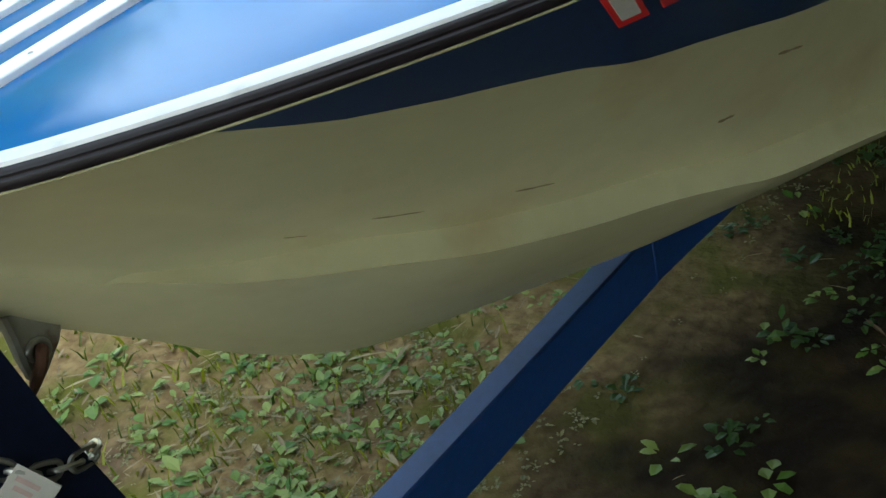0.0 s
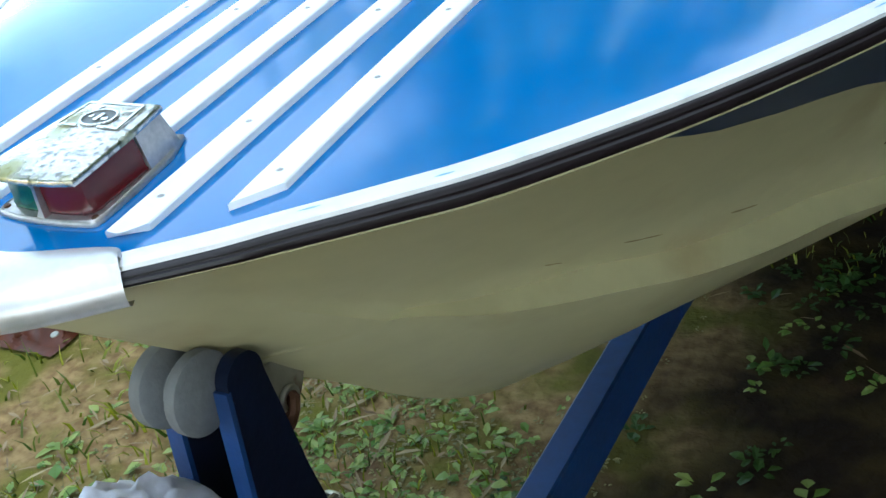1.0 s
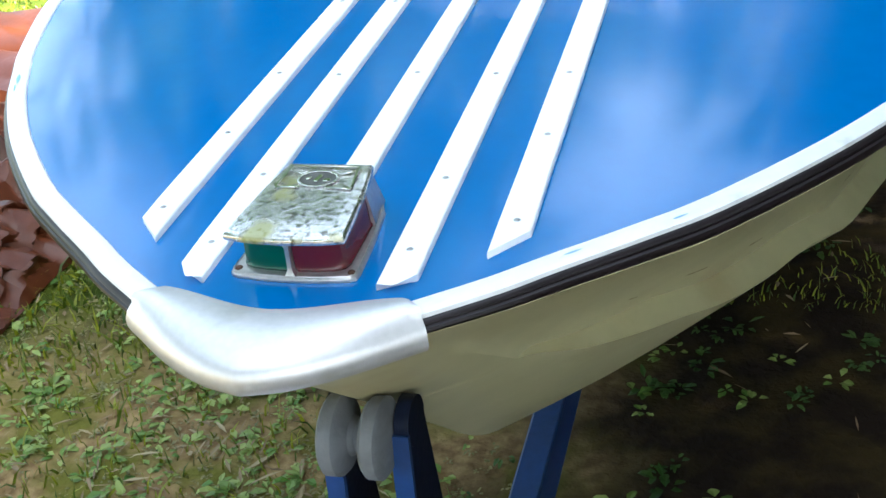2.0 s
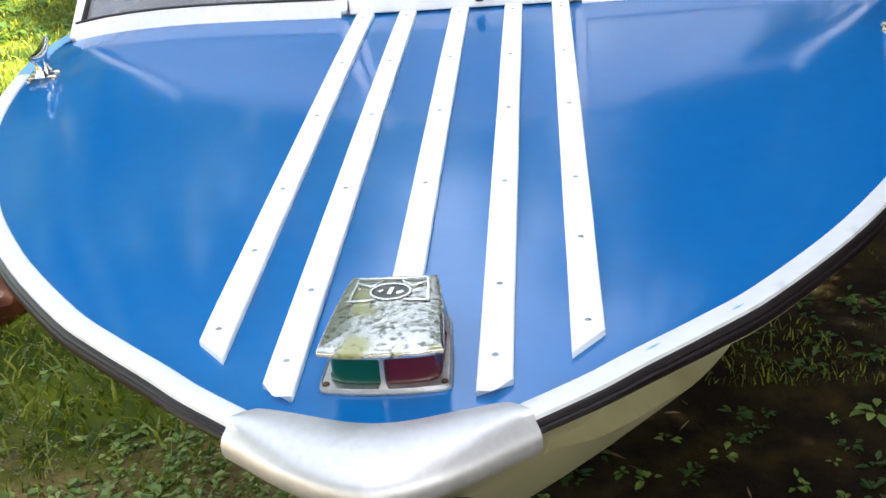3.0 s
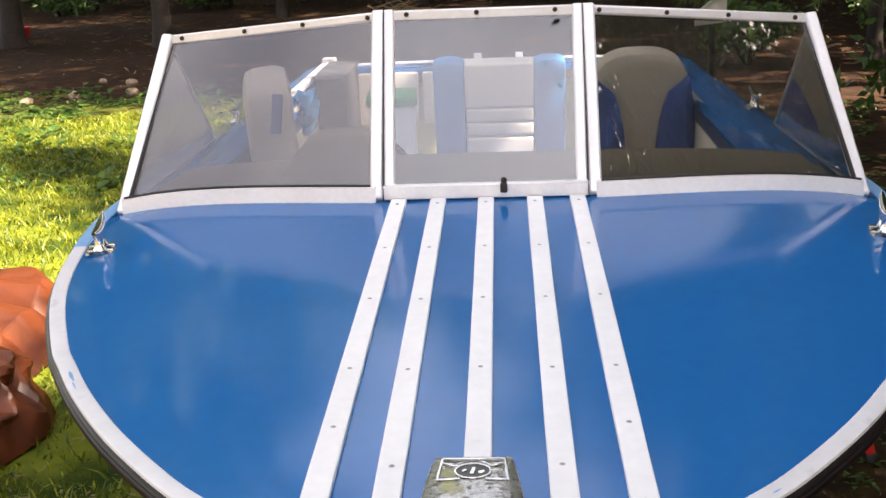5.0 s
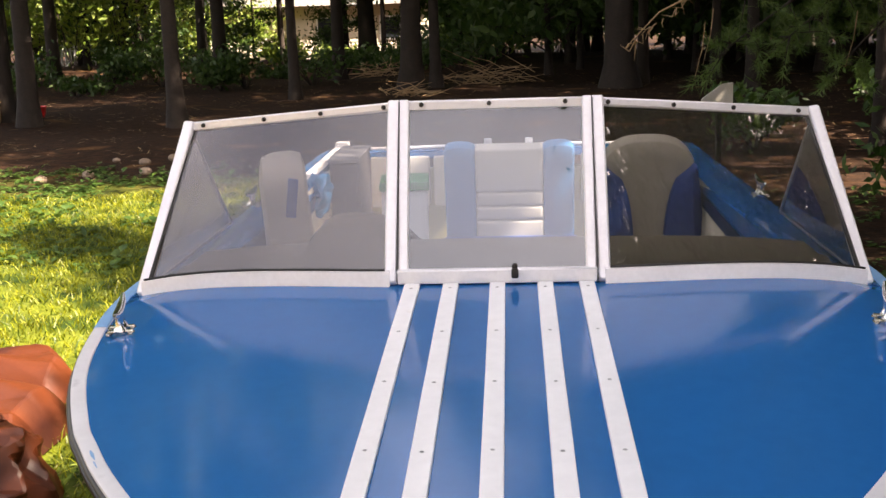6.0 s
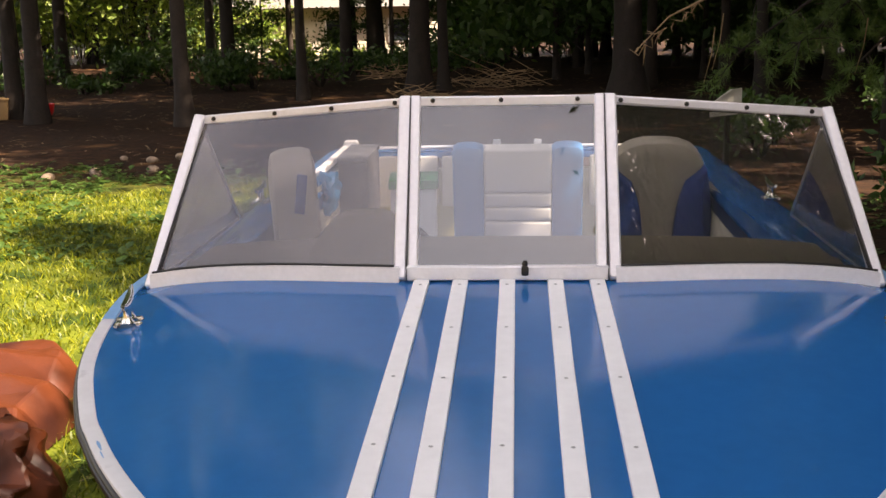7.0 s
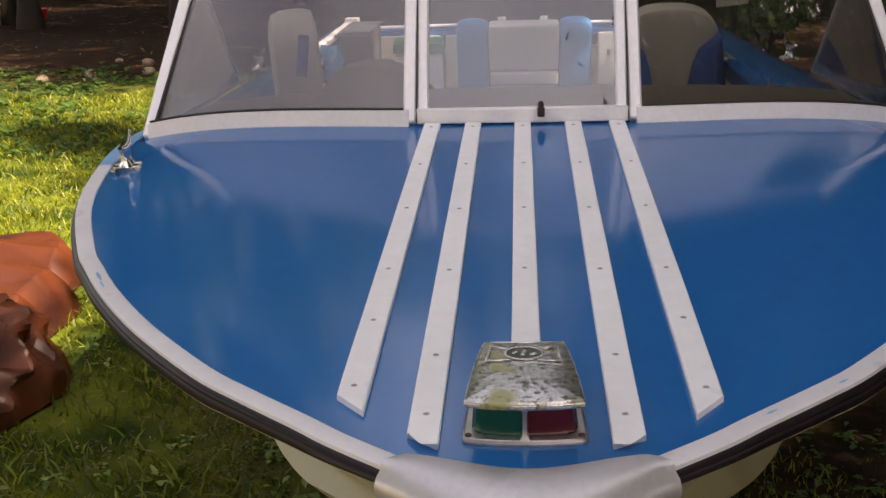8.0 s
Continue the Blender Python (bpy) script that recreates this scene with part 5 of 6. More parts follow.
def build_bag():
    ob = thing("plastic_bag", pose(-0.015, 0.185, 0.70), "crumpled grey plastic bag tied over the winch", "bag")
    bm = bmesh.new()
    bmesh.ops.create_icosphere(bm, subdivisions=5, radius=1)
    for v in bm.verts:
        c = v.co.copy()
        warp = Vector((c.x * 2.8, c.y * 2.8, c.z * 0.6)) + 0.45 * Vector(noise.noise_vector(c * 1.3))
        fold = 1 - 2 * abs(noise.noise(warp * 1.5 + Vector((0, 5, 2))))
        fine = 1 - 2 * abs(noise.noise(warp * 3.6 + Vector((3, 1, 8))))
        k = 0.90 + 0.13 * fold + 0.03 * fine + 0.12 * noise.noise(c * 1.2)
        v.co = Vector((c.x * 0.112, c.y * 0.132, c.z * 0.19)) * k
    skin = part("bag_skin", bm, M["bag"], ob)
    if "sharp_edge" in skin.data.attributes:
        skin.data.attributes.remove(skin.data.attributes["sharp_edge"])
    card = thing("tag_card", pose(0.056, 0.312, 0.752, 84, 30, 78) @ pose(0, 0, 0, 0, 0, -30), "white paper card with red printing on the winch stand", "card")
    part("sheet", box(0.054, 0.045, 0.0015, (0, 0, 0), 0.0004, 1), M["card"], card)
    for k in range(2):
        part("print_line", box(0.028 - 0.006 * k, 0.005, 0.0006, (-0.006, 0.010 - 0.009 * k, 0.0012)), M["print"], card)


build_bag()


def build_chain():
    ob = thing("safety_chain", pose(0, 0, 0), "dull zinc chain hung round the winch stand", "chain")
    pts = [(0.018, 0.402, 0.728), (0.040, 0.394, 0.735), (0.044, 0.372, 0.740), (0.044, 0.351, 0.748), (0.044, 0.331, 0.758), (0.044, 0.311, 0.778), (0.040, 0.292, 0.797)]
    for i in range(len(pts) - 1):
        a, b = Vector(pts[i]), Vector(pts[i + 1])
        d = b - a
        q = d.to_track_quat("Y", "Z").to_matrix().to_4x4()
        bm = torus_link(0.036, 0.020, 0.0034)
        part("link", shifted(bm, Matrix.Translation((a + b) / 2) @ q @ pose(0, 0, 0, 0, 90 if i % 2 else 20, 0)), M["zinc"], ob)
    for i in range(4):
        part("link", shifted(torus_link(0.042, 0.021, 0.0036), pose(0.042, 0.352 + 0.002 * i, 0.680 - 0.033 * i, 90, 0, 25 if i % 2 else 88)), M["bright"] if i == 0 else M["zinc"], ob)


build_chain()

# ---------------------------------------------------------------- things in the yard


def build_tarp():
    """A crumpled tarp beside the boat: a heap of large angular folds, and two smooth rolls beyond it; a hem with a grommet."""
    ob = thing("tarp", pose(0, 0, 0), "crumpled brown plastic tarp heaped on the grass", "tarp")
    nx, ny = 150, 270
    rings = []

    def crease(x, y, turn, waves, phase):
        """A straight fold: a height that rises and falls in flat slopes with sharp edges."""
        f = (x * math.cos(turn) + y * math.sin(turn)) * waves + phase
        return 1 - 4 * abs(f - math.floor(f) - 0.5)

    for j in range(ny + 1):
        v = j / ny
        y = 1.28 + 3.05 * v
        near = max(0.0, min(1.0, (3.20 - y) / 0.16))
        edge = float(np.interp(y, [1.28, 2.0, 2.4, 2.6, 2.85, 3.0, 3.12, 3.3, 3.6, 3.72, 4.0, 4.33], [-1.66, -1.70, -1.66, -1.60, -1.53, -1.56, -1.70, -1.76, -1.74, -1.84, -1.86, -2.05]))
        row = []
        for i in range(nx + 1):
            u = i / nx
            x = edge + (0.012 + 0.02 * near) * noise.noise((0.3, y * 3.6, 4.0)) - 1.9 * u
            side = min(1.0, u / (0.05 if y > 3.2 else 0.07)) ** 0.5
            rise = side * min(1, v / 0.05) ** 0.5 * min(1, (1 - v) / 0.04) ** 0.5
            sway = 0.08 * noise.noise((x * 0.9, y * 0.4, 2.0)) + 0.10 * (x + 1.7)
            roll = 0.0
            for c, half, h in ((3.38, 0.31, 0.19), (3.98, 0.30, 0.16)):
                d = (y + sway - c) / half
                roll = max(roll, h * max(0.0, 1 - d * d) ** 0.5)
            roll += 0.035 * noise.noise((x * 1.6, y * 3.0, 5.0)) + 0.018 * crease(x, y + 0.06 * noise.noise((x * 2, y, 3.0)), 1.35, 3.3, 0.3) + 0.012 * crease(x, y, 1.0, 4.1, 0.7) + 0.004 * noise.noise((x * 7, y * 11, 1.0))
            wx, wy = x + 0.16 * noise.noise((x * 1.7, y * 1.7, 0.0)), y + 0.16 * noise.noise((x * 1.7, y * 1.7, 9.0))
            fold = 0.060 * crease(wx, wy, 0.75, 3.1, 0.15) + 0.050 * crease(wx, wy, 2.3, 4.6, 0.4) + 0.030 * crease(wx, wy, 1.4, 7.7, 0.1) + 0.014 * crease(wx, wy, 0.2, 11.0, 0.6)
            heap = float(np.interp(y, [1.28, 1.9, 2.5, 2.9, 3.2], [0.05, 0.09, 0.17, 0.24, 0.20])) + fold * (0.75 + 0.4 * noise.noise((x * 2, y * 2, 3.0)))
            flank = near * rise * max(0.0, 1 - u / 0.16)
            push = flank * (0.050 * crease(y + 0.7 * u, 4.0 * u, 0.9, 4.6, 0.2) + 0.034 * crease(y, 5.0 * u, 2.4, 6.3, 0.5) + 0.012 * crease(y, 5.0 * u, 0.3, 13.0, 0.0))
            z = ground_z(x, y) + 0.012 + rise * (near * max(0.0, heap) + (1 - near) * roll)
            row.append((x + push + 0.02 * noise.noise((x * 3, y * 3, 6.0)), y + 0.02 * noise.noise((x * 2.2, y * 2.2, 8.0)) - 0.12 * near * rise * heap, max(z, ground_z(x, y) + 0.012)))
        rings.append(row)
    sheet = part("sheet", loft(rings, False), M["tarp"], ob)
    sheet.data.set_sharp_from_angle(angle=radians(16))
    part("grommet", shifted(revolve([(0, 0.006), (0, 0.012), (0.003, 0.011), (0.003, 0.006)], "Z", 14), pose(-1.64, 1.32, 0.05, 10, 0, 0)), M["zinc"], ob)


build_tarp()


def build_red_leg():
    ob = thing("support_leg", pose(1.13, 2.62, 0, -4, -14, 0), "red metal support leg with black foot beside the hull", "support leg")
    part("tube", box(0.028, 0.028, 0.42, (0, 0, 0.25), 0.004), M["red"], ob)
    part("foot", box(0.036, 0.036, 0.045, (0, 0, 0.02), 0.006), M["dark"], ob)


build_red_leg()

rng = np.random.default_rng(21)
for k in range(7):
    x, y = -4.0 + rng.normal(0, 0.45), 11.5 + rng.normal(0, 0.5)
    s = rng.uniform(0.03, 0.075)
    bm = bmesh.new()
    bmesh.ops.create_icosphere(bm, subdivisions=2, radius=s)
    off = Vector(rng.uniform(0, 50, 3))
    for v in bm.verts:
        v.co = Vector((v.co.x, v.co.y * 1.2, v.co.z * 0.7)) * (1 + 0.35 * noise.noise(v.co * 9 + off))
    st = part("stone", bm, M["stone"])
    st.matrix_world = Matrix.Translation((x, y, ground_z(x, y) + s * 0.35))
    tagged(st, "rounded brown field stone at the edge of the lawn", "stone", "stones by the lawn")


def leaf_cloud(count, centre_fn, size, seed, flat=0.4):
    """Loose leaves as two-triangle quads round points that centre_fn gives."""
    r = np.random.default_rng(seed)
    c = np.array([centre_fn(r) for _ in range(count)])
    a = r.normal(0, 1, (count, 3))
    a /= np.linalg.norm(a, axis=1)[:, None]
    b = np.cross(a, r.normal(0, 1, (count, 3)))
    b /= np.linalg.norm(b, axis=1)[:, None]
    s = size * r.uniform(0.5, 1.3, count)[:, None]
    verts = np.concatenate([c - a * s, c - b * s * 0.45, c + a * s, c + b * s * 0.45])
    i = np.arange(count)
    return verts.tolist(), np.stack([i, i + count, i + 2 * count, i + 3 * count], 1).tolist()


def tree_thing(name, r0, height, crown_from, spread, seed, label, leaves=4600, leaf=0.14, mat="leaf"):
    """A forest tree: tapered, slightly bent trunk, limbs, and a crown of loose leaf clumps."""
    ob = thing(name, pose(0, 0, 0), label, "tree", "trees of the wood")
    r = np.random.default_rng(seed)
    bend = r.normal(0, 0.012, 2)
    pts, radii = [], []
    for i in range(15):
        f = i / 14
        z = -0.1 + height * f ** 1.3
        pts.append((bend[0] * z * z / 3 + 0.02 * math.sin(z + seed), bend[1] * z * z / 3, z))
        flare = 1 + 0.55 * math.exp(-max(z, 0) / 0.25)
        radii.append(r0 * (1 - 0.8 * f) * flare)
    bm = tube(pts, radii, 14)
    clumps = []
    for k in range(12):
        z = height * (crown_from + (0.97 - crown_from) * k / 11)
        a = 2.4 * k + r.uniform(-0.4, 0.4)
        reach = spread * (1.15 - 0.75 * (k / 11)) * r.uniform(0.6, 1.1)
        base = Vector((bend[0] * z * z / 3, bend[1] * z * z / 3, z))
        tip = base + Vector((reach * math.cos(a), reach * math.sin(a), 0.25 * reach))
        mid = (base + tip) / 2 + Vector((0, 0, 0.12 * reach))
        bm = join(bm, tube([base, mid, tip], [r0 * 0.25, r0 * 0.14, r0 * 0.05], 6))
        clumps += [(tip, 0.42 * spread), (mid, 0.32 * spread)]
    part("trunk", bm, M["bark"], ob)

    def centre(g):
        c, s = clumps[g.integers(len(clumps))]
        return np.array(c) + g.normal(0, 0.5, 3) * s * np.array((1, 1, 0.6))
    v, f = leaf_cloud(leaves, centre, leaf, seed + 1)
    cr = new("crown", stuff_mesh("crown", v, f, M[mat]))
    cr.parent = ob
    return ob


stately = tree_thing("pine_tree", 0.25, 17.0, 0.60, 2.0, 34, "thick old pine trunk, bare to a high crown", 1500)
forest = [tree_thing("pine_tree", 0.13, 15.0, 0.26, 3.2, 31, "tall dark-barked pine trunk in the wood", 3300, 0.23),
          tree_thing("pine_tree", 0.10, 13.0, 0.26, 2.8, 32, "tall dark-barked pine trunk in the wood", 3000, 0.22),
          tree_thing("pine_tree", 0.16, 16.5, 0.26, 3.6, 33, "thick tall pine trunk in the wood", 3600, 0.24)]
# place and radius of the trunks at the wood's edge
TRUNKS = [(-7.25, 16.5, .149), (-12.0, 29.5, .188), (-13.5, 40.2, .216), (-5.0, 16.5, .128), (-7.92, 29.2, .129), (-7.02, 27.5, .183), (-6.77, 34.0, .083), (-4.09, 21.4, .106), (-3.98, 26.4, .156),
          (-4.79, 38.6, .32), (-3.66, 33.1, .081), (-2.02, 23.1, .234), (-1.52, 22.95, .119), (2.06, 21.8, .297), (2.6, 23.0, .114), (4.24, 20.3, .121), (-12.7, 28.4, .105), (-12.2, 37.6, .083)]


def in_clearing(x, y):
    """Along the strip of thin wood that lets the sun down on the forest floor behind the boat."""
    along, across = (x + 2.0) * 0.94 - (y - 23.5) * 0.34, (x + 2.0) * 0.34 + (y - 23.5) * 0.94
    return 1.0 < along < 16.0 and abs(across) < 2.2


rng = np.random.default_rng(8)
spots = list(TRUNKS)
while len(spots) < 160:
    x, y = rng.uniform(-30, 30), rng.uniform(17, 56)
    if -14 < x < 8 and y > 46:
        continue
    if x > 3.4:
        y = rng.uniform(9.5, 50)
    if x / (y + 0.7) < -0.62 or in_clearing(x, y):
        continue
    if -14 < x < 3.6 and y < 40 or min(math.hypot(x - a, y - b) for a, b, _ in spots) < 1.5:
        continue
    spots.append((x, y, rng.uniform(0.07, 0.2)))
base_r = (0.13, 0.10, 0.16)
stout = [t for t in TRUNKS[3:] if t[2] > 0.17]
for n, (x, y, r) in enumerate(spots):
    k = min(range(3), key=lambda q: abs(base_r[q] - r))
    s = r / base_r[k]
    m = pose(x, y, ground_z(x, y), 0, 0, (n * 77) % 360) @ Matrix.Diagonal((s, s, max(0.8, min(1.15, s)), 1))
    if n < 3 or (x, y, r) == stout[0] or n >= len(TRUNKS) and math.hypot(x, y) < 11.2:
        continue
    if r > 0.17 and n < len(TRUNKS):
        s = r / 0.25
        m = pose(x, y, ground_z(x, y), 0, 0, (n * 77) % 360) @ Matrix.Diagonal((s, s, 1, 1))
        o = copy_thing(stately, m)
    else:
        o = copy_thing(forest[k], m)
    o.matrix_world = m
x, y, r = stout[0]
stately.matrix_world = pose(x, y, ground_z(x, y)) @ Matrix.Diagonal((r / 0.25, r / 0.25, 1, 1))
for k, o in enumerate(forest):
    x, y, r = spots[k]
    s = r / base_r[k]
    o.matrix_world = pose(x, y, ground_z(x, y)) @ Matrix.Diagonal((s, s, 1, 1))


def shrub(name, x, y, w, h, count, size, mat, seed, label):
    r = np.random.default_rng(seed)
    ob = thing(name, pose(x, y, ground_z(x, y)), label, "shrub", "undergrowth")
    tips, stems = [], []
    for k in range(9):
        a = r.uniform(0, 2 * math.pi)
        tip = Vector((w * 0.8 * math.cos(a) * r.uniform(0.3, 1), w * 0.8 * math.sin(a) * r.uniform(0.3, 1), h * r.uniform(0.5, 1.0)))
        stems.append(tube([(0, 0, -0.05), tip * 0.5 + Vector((0, 0, 0.1 * h)), tip], [0.015, 0.01, 0.004], 5))
        tips.append(tip)
    part("stem", join(*stems), M["bark"], ob)

    def centre(g):
        t = tips[g.integers(len(tips))] * g.uniform(0.5, 1.05)
        return np.array(t) + g.normal(0, 0.16, 3) * np.array((w, w, h * 0.7))
    v, f = leaf_cloud(count, centre, size, seed + 1)
    c = new("foliage", stuff_mesh("foliage", v, f, M[mat]))
    c.parent = ob
    return ob


rng = np.random.default_rng(12)
for k in range(26):
    x = -15 + 13 * rng.random() if k % 3 else rng.uniform(-3, 2)
    y = rng.uniform(28, 44)
    tall = 0.35 if -0.25 < x / y < -0.06 else 1.0
    shrub("shrub", x, y, rng.uniform(0.7, 1.5), rng.uniform(0.7, 2.2) * tall, 420, 0.10, "leaf" if k % 2 else "leaf_sun_tone", 100 + k, "leafy green undergrowth shrub in the wood")
for k in range(16):
    x, y = rng.uniform(2.6, 7.5), rng.uniform(5.5, 15)
    shrub("shrub", x, y, rng.uniform(0.4, 0.9), rng.uniform(0.4, 1.1), 420, 0.06, "leaf", 140 + k, "dark leafy shrub at the shaded wood edge")
for k in range(12):
    shrub("shrub", rng.uniform(-30, -10), rng.uniform(40, 56), 2.4, rng.uniform(2.5, 5.0), 700, 0.16, "leaf_sun_tone", 160 + k, "bush behind the wood, sunlight put into its bright green")


for k in range(18):
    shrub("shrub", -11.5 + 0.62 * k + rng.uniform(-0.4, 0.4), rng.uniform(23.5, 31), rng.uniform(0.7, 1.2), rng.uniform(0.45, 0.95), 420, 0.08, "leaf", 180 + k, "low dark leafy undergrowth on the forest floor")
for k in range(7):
    shrub("shrub", -17.5 + 1.0 * k, rng.uniform(33, 38), 1.5, rng.uniform(2.4, 4.6), 520, 0.12, "leaf_sun_tone", 200 + k, "bush behind the wood, sunlight put into its bright green")


def brush_pile(x, y, w, h, n, seed):
    r = np.random.default_rng(seed)
    ob = thing("brush_pile", pose(x, y, ground_z(x, y)), "heap of dry cut branches on the forest floor", "brush pile")
    bms = []
    for _ in range(n):
        a, e = r.uniform(0, 2 * math.pi), r.uniform(-0.1, 0.5)
        c = Vector((r.normal(0, w * 0.4), r.normal(0, 0.3), abs(r.normal(0, h * 0.4))))
        d = Vector((math.cos(a), math.sin(a) * 0.5, e)) * r.uniform(0.2, 0.6)
        p = [c - d, c + Vector(r.normal(0, 0.05, 3)), c + d]
        bms.append(tube(p, [0.010, 0.008, 0.003], 5))
    part("brushwood", join(*bms), M["twig"], ob)


brush_pile(-0.46, 24.5, 1.0, 0.45, 70, 5)
brush_pile(-3.2, 28.0, 0.7, 0.5, 40, 6)
# added low heap that stands in for orange litter lit by the sun
brush_pile(-1.9, 21.6, 0.6, 0.16, 34, 7)


def build_house():
    h = thing("house", pose(-9.6, 58, ground_z(-9, 58)), "cream sided house behind the trees", "house")
    part("wall", box(11, 7, 2.9, (0, 3.5, 1.35)), M["siding"], h)
    for k in range(16):
        part("siding_board", loft([[(-5.5, -0.03, 0.0 + 0.18 * k), (5.5, -0.03, 0.18 * k), (5.5, 0.0, 0.18 * k), (-5.5, 0.0, 0.18 * k)], [(-5.5, -0.008, 0.176 + 0.18 * k), (5.5, -0.008, 0.176 + 0.18 * k), (5.5, 0.0, 0.176 + 0.18 * k), (-5.5, 0.0, 0.176 + 0.18 * k)]]), M["siding"], h, smooth=False)
    part("roof", loft([[(-5.9, -0.5, 2.7), (-5.9, 3.5, 4.6), (-5.9, 7.5, 2.7)], [(5.9, -0.5, 2.7), (5.9, 3.5, 4.6), (5.9, 7.5, 2.7)]]), M["roof"], h, smooth=False)
    for x in (-3.2, 0.45, 3.6):
        w = part("window", box(1.1, 0.08, 1.2, (x, -0.02, 1.55), 0.01), M["white"], h)
        part("pane", box(0.92, 0.03, 1.02, (x, -0.06, 1.55)), M["pane"], w)


build_house()


def build_wood_edge():
    """A pale board leaning in the shade, and two coloured plastic things far off on the forest floor."""
    x, y = 1.62, 8.5
    board = thing("board", pose(x, y, ground_z(x, y), 0, 0, 10), "pale grey weathered board on a post", "board")
    part("panel", loft([[(-0.13, d, 0.74), (0.12, d, 0.76), (0.12, d, 0.96), (0.03, d, 0.95), (-0.13, d, 0.84)] for d in (0.0, 0.012)]), M["card"], board, smooth=False)
    part("post", beam((0.02, 0.035, -0.05), (0.02, 0.035, 0.92), 0.04, 0.04, up=(0, 1, 0)), M["bark"], board)
    x, y = -7.7, 17.8
    tub = thing("tub", pose(x, y, ground_z(x, y)), "faded red plastic tub on the forest floor", "tub")
    tub.scale = (0.6, 0.6, 0.6)
    part("shell", revolve([(0.0, 0.0001), (0.0, 0.22), (0.10, 0.27), (0.28, 0.30), (0.30, 0.31), (0.30, 0.28), (0.10, 0.24), (0.03, 0.0001)], "Z", 20), M["red"], tub)
    x, y = -8.3, 17.0
    crate = thing("crate", pose(x, y, ground_z(x, y), 0, 0, 20), "tan plastic crate on the forest floor", "crate")
    part("body", box(0.70, 0.45, 0.32, (0, 0, 0.16), 0.03, 2), M["litter_tan"], crate)
    part("rim", box(0.74, 0.49, 0.04, (0, 0, 0.31), 0.015, 2), M["litter_tan"], crate)


build_wood_edge()


def build_fence():
    ob = thing("fence", pose(-19.0, 50, ground_z(-19, 50)), "white picket fence beyond the wood", "fence")
    for k in range(26):
        part("picket", box(0.09, 0.02, 0.95, (-2.4 + 0.19 * k, 0, 0.5), 0.004, 1), M["white"], ob)
    for z in (0.25, 0.75):
        part("rail", box(5.0, 0.03, 0.08, (0, 0.03, z)), M["white"], ob)


build_fence()


def build_pine_branch():
    """Hanging pine boughs with soft needle tufts, and bare dead twigs, of a tree that stands beside the boat."""
    at = Vector((5.2, 9.6, ground_z(5.2, 9.6)))
    tree = tree_thing("pine_tree", 0.2, 12.0, 0.45, 2.6, 61, "large pine beside the boat with drooping branches", 12000, 0.09, "needle")
    tree.matrix_world = Matrix.Translation(at)
    r = np.random.default_rng(9)
    # tips of the boughs in the tree's own space, with the size of their needle masses
    for tip, thick, count in (((-3.6, -1.3, 1.22), 0.22, 3000), ((-2.8, -1.35, 1.04), 0.22, 3000), ((-3.4, -1.1, 1.66), 0.28, 2600), ((-2.8, -1.2, 1.55), 0.28, 2600), ((-3.1, -1.3, 1.32), 0.22, 2200)):
        end = Vector(tip)
        root = Vector((0, 0, end.z + 1.3))
        mid = root.lerp(end, 0.55) + Vector((0, 0, 0.35))
        bough = part("bough", tube([root, root.lerp(mid, 0.5) + Vector((0, 0, 0.1)), mid, mid.lerp(end, 0.6) + Vector((0, 0, 0.05)), end], [0.045, 0.035, 0.022, 0.012, 0.005], 7), M["bark"], tree)
        verts, faces, twigs = [], [], []
        for k in range(26):
            f = r.uniform(0.45, 1.0)
            p = mid.lerp(end, (f - 0.45) / 0.55)
            q = p + Vector(r.normal(0, thick * 0.62, 3)) + Vector((0, 0, -0.10 * f))
            twigs.append(tube([p, (p + q) / 2 + Vector((0, 0, 0.03)), q], [0.006, 0.004, 0.002], 5))
            for _ in range(count // 26):
                c = np.array(p.lerp(q, r.uniform(0.35, 1.05)))
                d = np.array(r.normal(0, 1, 3)) + np.array((q - p).normalized()) * 0.9
                d /= np.linalg.norm(d)
                side = np.cross(d, r.normal(0, 1, 3))
                side *= 0.0026 / np.linalg.norm(side)
                faces.append((len(verts), len(verts) + 1, len(verts) + 2))
                verts += [c - side, c + side, c + 0.105 * d]
        for twig in twigs:
            part("twig", twig, M["bark"], bough)
        nd = new("needles", stuff_mesh("needles", verts, faces, M["needle_soft"]))
        nd.parent = bough
    # dead, bare branch with forked twigs
    a, b = Vector((-3.80, -1.3, 1.66)), Vector((-4.32, -1.3, 1.27))
    dead = part("dead_branch", tube([Vector((-0.1, 0, 2.9)), Vector((-2.0, -0.8, 2.45)), a, a.lerp(b, 0.5) + Vector((0, 0, 0.07)), b], [0.03, 0.02, 0.010, 0.007, 0.003], 6), M["twig"], tree, "bare pale dead branch")
    forks = []
    for k in range(16):
        p = a.lerp(b, r.uniform(0.05, 0.95))
        q = p + Vector((r.uniform(-0.14, 0.05), r.normal(0, 0.06), r.uniform(-0.16, 0.03)))
        forks.append(tube([p, (p + q) / 2 + Vector(r.normal(0, 0.025, 3)), q], [0.006, 0.004, 0.0015], 5))
    for k in range(len(forks)):
        part("twig", forks[k], M["twig"], dead)
    for x, z in ((-3.72, 1.45), (-3.66, 1.55), (-2.6, 1.5)):
        p = Vector((x, -1.3, z))
        part("hanging_twig", tube([p, p + Vector((-0.02, 0, -0.2)), p + Vector((-0.07, 0.02, -0.42))], [0.004, 0.0035, 0.0015], 5), M["twig"], tree)


build_pine_branch()

